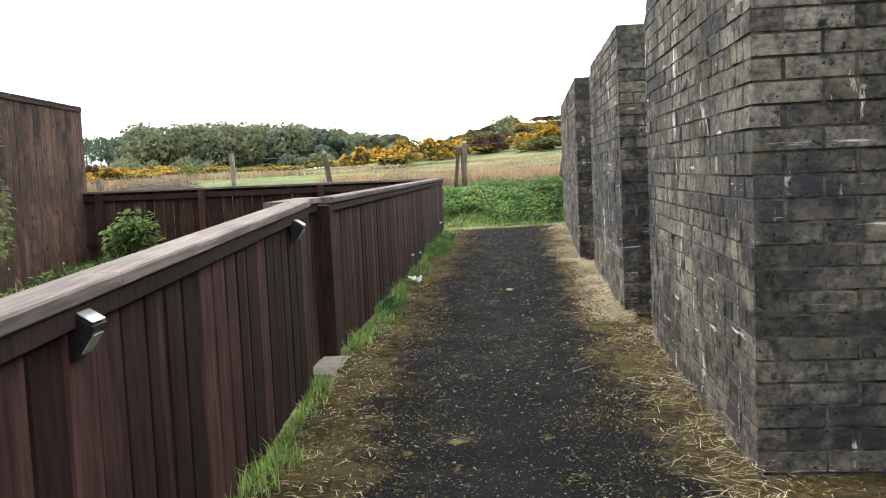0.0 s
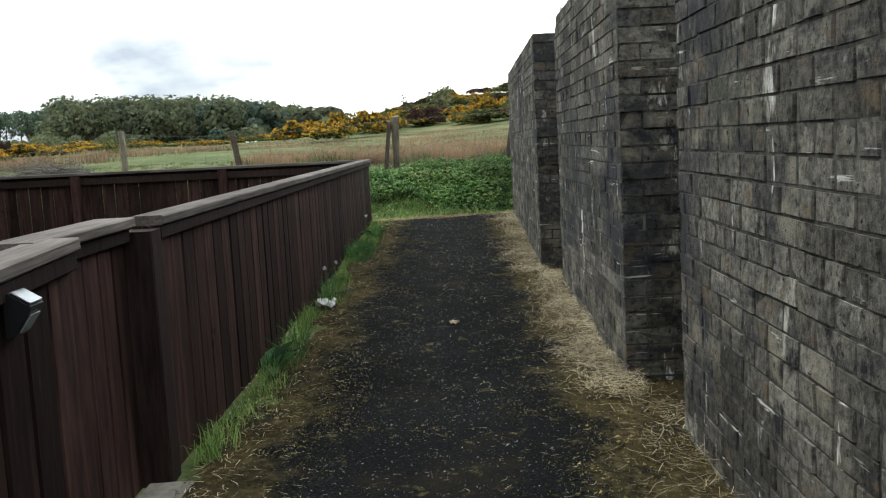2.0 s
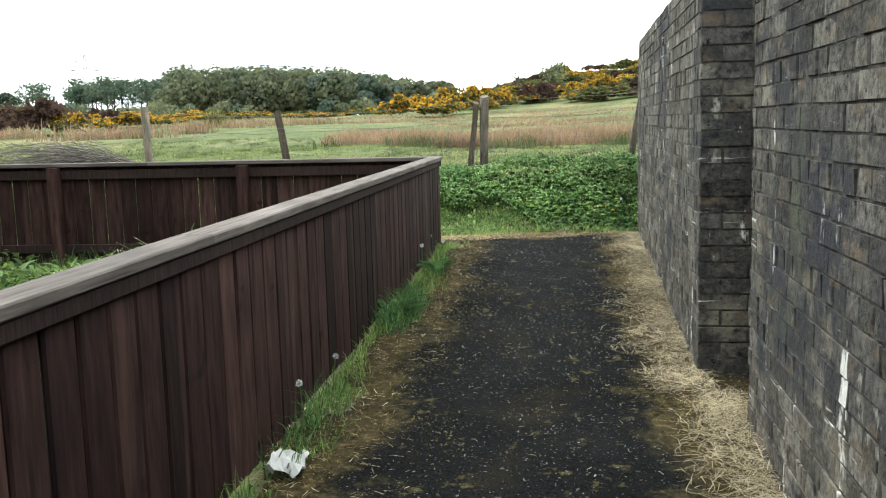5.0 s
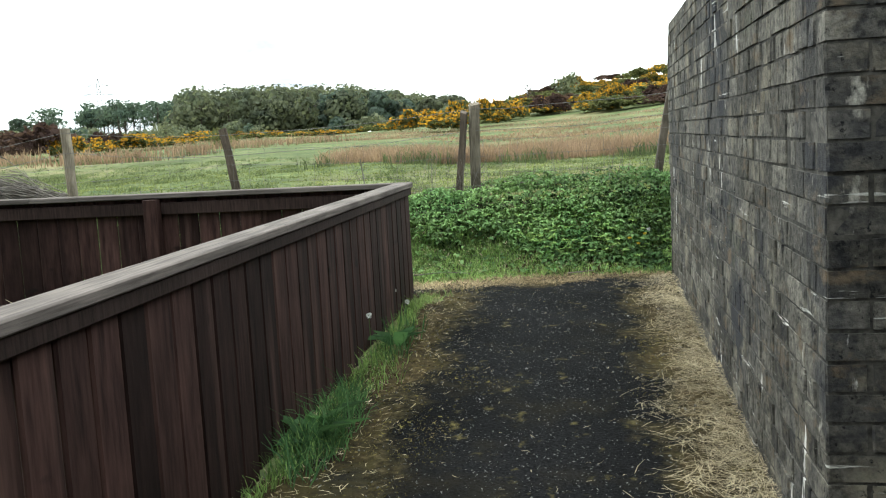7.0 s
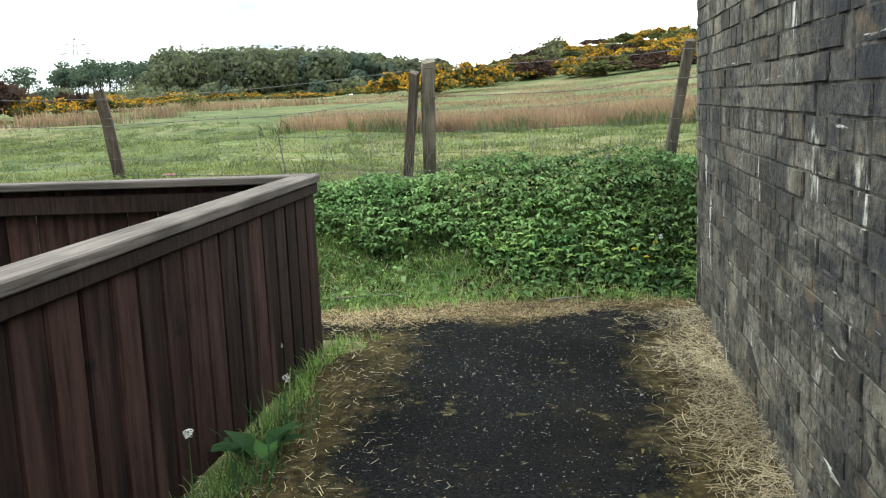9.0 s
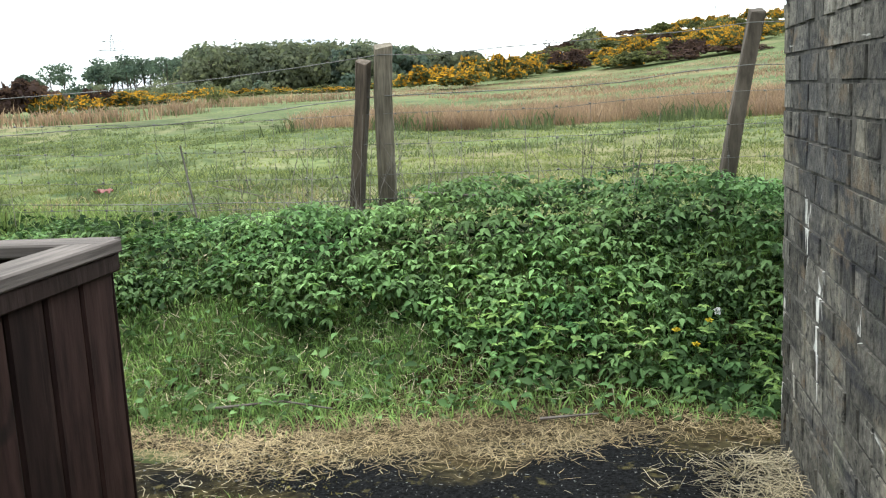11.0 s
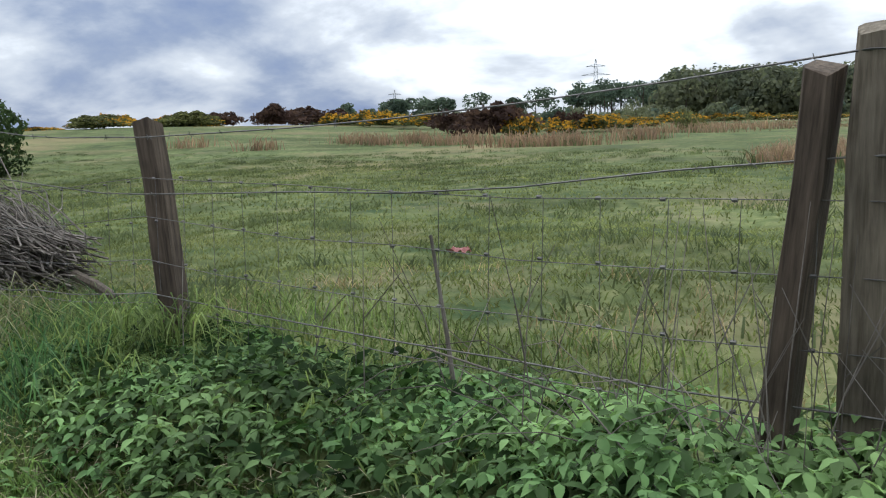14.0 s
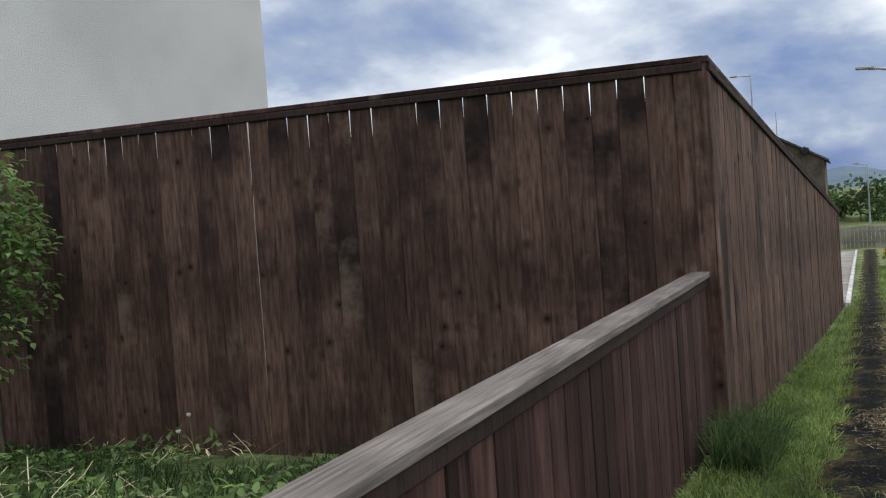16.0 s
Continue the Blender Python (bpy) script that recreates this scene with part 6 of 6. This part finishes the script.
def dead_stems():
    rnd = random.Random(311)
    pcs = []
    for k in range(70):
        x = rnd.choice([rnd.gauss(-0.25, 0.45), rnd.gauss(-0.1, 0.25), rnd.uniform(-2.2, 2.2), rnd.gauss(1.2, 0.4)])
        y = 15.95 - 0.09 * x + rnd.uniform(-0.2, 0.12)
        z = zat(x, y)
        h = rnd.uniform(0.25, 0.62)
        a, b = rnd.gauss(0, 0.10), rnd.gauss(0, 0.05)
        pcs.append(tube([(x, y, z), (x + a * 0.4, y + b * 0.4, z + h * 0.5), (x + a, y + b, z + h)], 0.0021, 0.0008, 4))
        if rnd.random() < 0.5:
            pcs.append(tube([(x + a * 0.4, y + b * 0.4, z + h * 0.5), (x + a * 0.4 + rnd.gauss(0, 0.08), y + rnd.gauss(0, 0.05), z + h * 0.8)], 0.002, 0.001, 3))
    for k in range(14):
        x, y = rnd.gauss(-0.3, 0.22), 15.85 + rnd.uniform(-0.12, 0.1)
        z = zat(x, y) + 0.08
        L, h, a = rnd.uniform(0.25, 0.6) * rnd.choice([-1, 1]), rnd.uniform(0.12, 0.35), rnd.gauss(-0.12, 0.1)
        pcs.append(tube([(x + L * u, y + a * u, z + h * (2.6 * u - 2.4 * u * u) + rnd.gauss(0, 0.008)) for u in (0, 0.25, 0.5, 0.75, 1.0)], 0.0017, 0.0008, 4))
    stuff("dead_stems", mesh_data("dead_stems", *merged(pcs), M["twig"]), "thin dead weed stems standing along the wire fence", "weeds")
    for pts, r in (([(0.22, 15.78, 0.86), (0.5, 15.9, 0.82), (0.85, 15.93, 0.74)], 0.008), ([(-0.75, 15.6, 0.95), (-0.45, 15.7, 0.86), (-0.2, 15.65, 0.66)], 0.0025), ([(-0.55, 15.5, 0.62), (-0.2, 15.5, 0.66), (0.1, 15.55, 0.63)], 0.0025), ([(-1.02, 16.12, 0.55), (-1.06, 16.12, 0.85), (-1.09, 16.1, 1.12)], 0.008)):
        tagged(put("stick", mesh_data("stick", *tube(pts, r, r * 0.6, 6), M["twig"])), "bare grey stick lying against the bank plants", "stick", "dead sticks")
    for pts in ([(-0.45, 14.62, 0.21), (-0.2, 14.66, 0.22), (0.0, 14.6, 0.21)], [(0.75, 14.5, 0.20), (0.95, 14.52, 0.21)], [(0.5, 4.6, 0.035), (0.62, 4.72, 0.035)], [(-3.6, 11.4, -0.05), (-3.9, 11.8, 0.15), (-3.8, 12.1, 0.35)]):
        tagged(put("twig", mesh_data("twig", *tube(pts, 0.006, 0.003, 5), M["twig"])), "small dry twig lying on the ground", "twig", "fallen twigs")


def street_lamp(az, r, el_top, arm, label):
    x, y = lane(az, r)
    z = zat(x, y)
    top = 1.41 + r * math.tan(radians(el_top))
    t = new("street_lamp")
    t.matrix_basis = Matrix.Translation((x, y, z))
    tagged(t, label, "street lamp", "street lamps")
    h = top - z
    put("pole", mesh_data("pole", *tube([(0, 0, -0.3), (0, 0, 1.2)], 0.06, 0.06, 10), M["steel"]), t)
    put("shaft", mesh_data("shaft", *tube([(0, 0, 1.2), (0, 0, h)], 0.042, 0.03, 10), M["steel"]), t)
    d = Vector((-0.3, -0.95, 0)) if arm > 0 else Vector((0.3, 0.95, 0))
    e = d * abs(arm)
    put("arm", mesh_data("arm", *tube([(0, 0, h - 0.03), tuple(e * 0.5 + Vector((0, 0, h + 0.02))), tuple(e + Vector((0, 0, h + 0.04)))], 0.03, 0.025, 8), M["steel"]), t)
    v, f = bar(0.34, 0.14, 0.06, 0.018)
    put("lantern", mesh_data("lantern", v, f, M["steel"]), t, beam(e * 0.7 + Vector((0, 0, h + 0.02)), e * 1.3 + Vector((0, 0, h + 0.04))))


def far_house():
    x, y = lane(93.3, 62)
    z = zat(x, y)
    t = new("house")
    t.matrix_basis = Matrix.Translation((x, y, z))
    tagged(t, "dark brown house with a tiled roof and skylight", "house")
    w, d, e, r = 2.5, 3.4, 4.75, 6.2
    v = [(-d, -w, -1.5), (d, -w, -1.5), (d, w, -1.5), (-d, w, -1.5), (-d, -w, e), (d, -w, e), (d, w, e), (-d, w, e), (-d, 0, r), (d, 0, r)]
    put("wall", mesh_data("wall", v, [(0, 1, 5, 4), (2, 3, 7, 6), (1, 2, 6, 9, 5), (3, 0, 4, 8, 7)], M["bark"]), t)
    for s in (-1, 1):
        q = [(-d - 0.2, 0, r + 0.02), (d + 0.2, 0, r + 0.02), (d + 0.2, s * (w + 0.25), e - 0.1), (-d - 0.2, s * (w + 0.25), e - 0.1)]
        q += [(a, b, c + 0.12) for a, b, c in q]
        put("roof", mesh_data("roof", q, [(0, 1, 2, 3), (7, 6, 5, 4), (0, 4, 5, 1), (1, 5, 6, 2), (2, 6, 7, 3), (3, 7, 4, 0)], M["slate"]), t)
    v, f = bar(1.0, 0.9, 0.08, 0.01)
    put("skylight", mesh_data("skylight", v, f, M["panel"]), t, Matrix.Translation((-0.5, w * 0.55, r - 0.55 * (r - e) + 0.15)) @ pose(0, 0, 0, -28, 0, 0))
    put("aerial", mesh_data("aerial", *tube([(d, 0, r), (d, 0, r + 1.6)], 0.03, 0.02, 5), M["steel"]), t)
    put("satellite_dish", mesh_data("satellite_dish", *tube([(d + 0.3, w * 0.6, e + 0.6), (d + 0.4, w * 0.6, e + 0.6)], 0.26, 0.2, 12), M["black"]), t)


def lane_end():
    t = new("picket_fence")
    x0, y0 = lane(87.2, 47)
    t.matrix_basis = Matrix.Translation((x0, y0, zat(x0, y0)))
    tagged(t, "pale weathered board fence at the end of the lane", "fence")
    inv = t.matrix_basis.inverted()
    pale = M["concrete"]
    v, f = slab(0.16, 0.03, 1.0, 0.004)
    me = mesh_data("pale", v, f, pale)
    for k in range(15):
        x, y = lane(87.4 + k * 0.22, 47)
        put("pale", me, t, inv @ pose(x, y, zat(x, y), 0, 0, 88))
    for z in (0.25, 0.75):
        a, b = lane(87.4, 47), lane(90.5, 47)
        pa, pb = Vector((*a, zat(*a) + z)), Vector((*b, zat(*b) + z))
        v, f = bar((pb - pa).length, 0.04, 0.09)
        put("rail", mesh_data("rail", v, f, pale), t, inv @ beam(pa, pb))
    for az, r, h in ((90.7, 33, 1.5), (91.0, 27, 1.6)):
        x, y = lane(az, r)
        v, f = slab(0.16, 0.16, h, 0.02)
        tagged(put("gate_post", mesh_data("gate_post", v, f, M["white"]), None, pose(x, y, zat(x, y) - 0.1)), "white painted gate post beside the lane", "post", "white gate posts")
    # white-edged yard beside the lane
    a, b = Vector((-18.1, 14.48, 0)), Vector((-44, 14.83, 0))
    a.z, b.z = zat(a.x, a.y) + 0.0, zat(b.x, b.y) + 0.0
    v, f = bar((b - a).length, 0.09, 0.08, 0.01)
    tagged(put("kerb", mesh_data("kerb", v, f, M["kerb"]), None, beam(a, b)), "white painted kerb edging the yard", "kerb", kind="structure")
    n = 12
    v = []
    for k in range(n + 1):
        p = a.lerp(b, k / n)
        v += [(p.x, p.y - 0.06, zat(p.x, p.y) + 0.05), (p.x, p.y - 1.5, zat(p.x, p.y - 1.5) + 0.05)]
    f = [(2 * k, 2 * k + 1, 2 * k + 3, 2 * k + 2) for k in range(n)]
    tagged(put("yard", mesh_data("yard", v, f, M["concrete"]), None), "pale paved yard beside the lane", "paving", kind="structure")


def pylon(az, r, el_top, label):
    x, y = spot(az, r)
    z = zat(x, y)
    h = 1.35 + r * math.tan(radians(el_top)) - z
    t = new("pylon")
    t.matrix_basis = Matrix.Translation((x, y, z)) @ pose(0, 0, 0, 0, 0, az)
    tagged(t, label, "pylon", "electricity pylons")
    b = h * 0.11
    th = 0.07 + r * 0.0001
    pcs = []
    lv = [0, 0.22, 0.42, 0.58, 0.7, 0.8, 0.9, 1.0]
    wd = [1, 0.72, 0.5, 0.34, 0.26, 0.22, 0.18, 0.03]
    for i in range(7):
        for sx, sy in ((-1, -1), (1, -1), (1, 1), (-1, 1)):
            p0, p1 = (sx * b * wd[i], sy * b * wd[i], h * lv[i]), (sx * b * wd[i + 1], sy * b * wd[i + 1], h * lv[i + 1])
            pcs.append(tube([p0, p1], th, th, 4))
            q = (-sy * b * wd[i + 1], sx * b * wd[i + 1], h * lv[i + 1])
            pcs.append(tube([p0, q], th * 0.6, th * 0.6, 3))
    put("tower", mesh_data("tower", *merged(pcs), M["steel"]), t)
    for s, w in ((0.66, 0.16), (0.78, 0.2), (0.9, 0.14)):
        put("crossarm", mesh_data("crossarm", *merged([tube([(-h * w, 0, h * s), (0, 0, h * (s + 0.03)), (h * w, 0, h * s)], th, th, 4), tube([(-h * w, 0, h * s), (h * w, 0, h * s)], th, th, 4)]), M["steel"]), t)


def far_hills():
    """A low ridge, hazed blue-grey in its colour, on the far side of the valley, and the land behind the walls."""
    # blue-grey base colour stands in for distance haze
    hill = material("hazed_hillside", [(0.3, (0.10, 0.14, 0.19)), (0.7, (0.16, 0.20, 0.24))], 0.01, rough=1, bump=0, coarse=0.004, spec=0.0)
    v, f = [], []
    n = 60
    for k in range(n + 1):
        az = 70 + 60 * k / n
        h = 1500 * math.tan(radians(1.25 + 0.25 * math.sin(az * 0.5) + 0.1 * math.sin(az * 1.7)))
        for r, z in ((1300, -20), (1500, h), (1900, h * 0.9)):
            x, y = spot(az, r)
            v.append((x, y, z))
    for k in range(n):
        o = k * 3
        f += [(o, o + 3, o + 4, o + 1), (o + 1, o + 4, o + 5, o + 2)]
    tagged(put("backdrop", mesh_data("backdrop", v, f, hill)), "low hills on the horizon, coloured blue-grey for haze", "hills", kind="structure")


solar_lamp(-0.825, 1.88, 0.762)
solar_lamp(-0.80, 4.22, 0.825)
crumpled("paper", -0.50, 8.55, 0.19, M["white"], "crumpled white paper on the grassy path edge", "litter", 3)
crumpled("dead_leaf", 0.34, 7.75, 0.06, M["straw"], "curled pale dead leaf on the asphalt", "leaf", 4)
crumpled("wrapper", 1.0, 8.15, 0.03, M["panel"], "small pale blue wrapper in the straw", "litter", 5)
for k, (x, y, h, c) in enumerate(((-0.33, 11.9, 0.30, True), (-0.52, 8.9, 0.24, True), (-0.5, 9.4, 0.2, True), (1.25, 14.86, 0.17, False), (1.38, 14.88, 0.18, False), (1.32, 14.82, 0.15, False), (1.43, 14.90, 0.20, True), (-0.25, 12.6, 0.22, True), (-4.7, 10.6, 0.35, True), (-5.2, 10.3, 0.4, True), (-0.4, 13.1, 0.2, True))):
    dandelion(x, y, h, c, 320 + k)
for k, (x, y) in enumerate(((-0.42, 11.05), (-0.40, 10.85), (-0.28, 12.4), (-0.66, 6.9))):
    dock(x, y, 340 + k)
v, f = bar(1.1, 0.03, 0.10, 0.004)
tagged(put("gravel_board", mesh_data("gravel_board", v, f, M["cap"]), None, beam((-6.0, 9.55, zat(-6.0, 9.6) - 0.02), (-5.97, 10.65, zat(-6.0, 10.6) - 0.02))), "pale loose board lying along the tall fence foot", "board")
brush_pile()
dead_stems()
crumpled("stone", -3.1, 19.2, 0.16, material("pink_plastic", [(0.3, (0.4, 0.16, 0.16)), (0.7, (0.5, 0.22, 0.2))], 8, rough=0.6, bump=0.2), "pink lump lying in the pasture", "stone", 8)
street_lamp(87.45, 20.2, 6.69, 0.4, "grey steel street lamp beside the narrow path")
street_lamp(86.0, 33, 6.18, 0.35, "grey steel street lamp further along the lane")
street_lamp(86.45, 52, 4.28, 0.4, "distant grey street lamp beyond the lane")
street_lamp(86.5, 72, 3.38, 0.5, "distant grey street lamp beyond the lane")
street_lamp(84.5, 95, 2.45, 0.6, "far grey street lamp beyond the willows")
street_lamp(88.85, 56, 1.53, 0.6, "short distant street lamp at the lane end")
street_lamp(94.75, 45, 7.16, 0.9, "street lamp rising behind the tall fence")
far_house()
lane_end()
pylon(25.5, 420, 4.4, "distant lattice pylon above the pines")
pylon(37.7, 560, 2.95, "distant lattice pylon above the trees")
pylon(-10.4, 300, 7.9, "lattice pylon rising behind the gorse hill")
far_hills()

# ---- bricks last ----
build_walls()
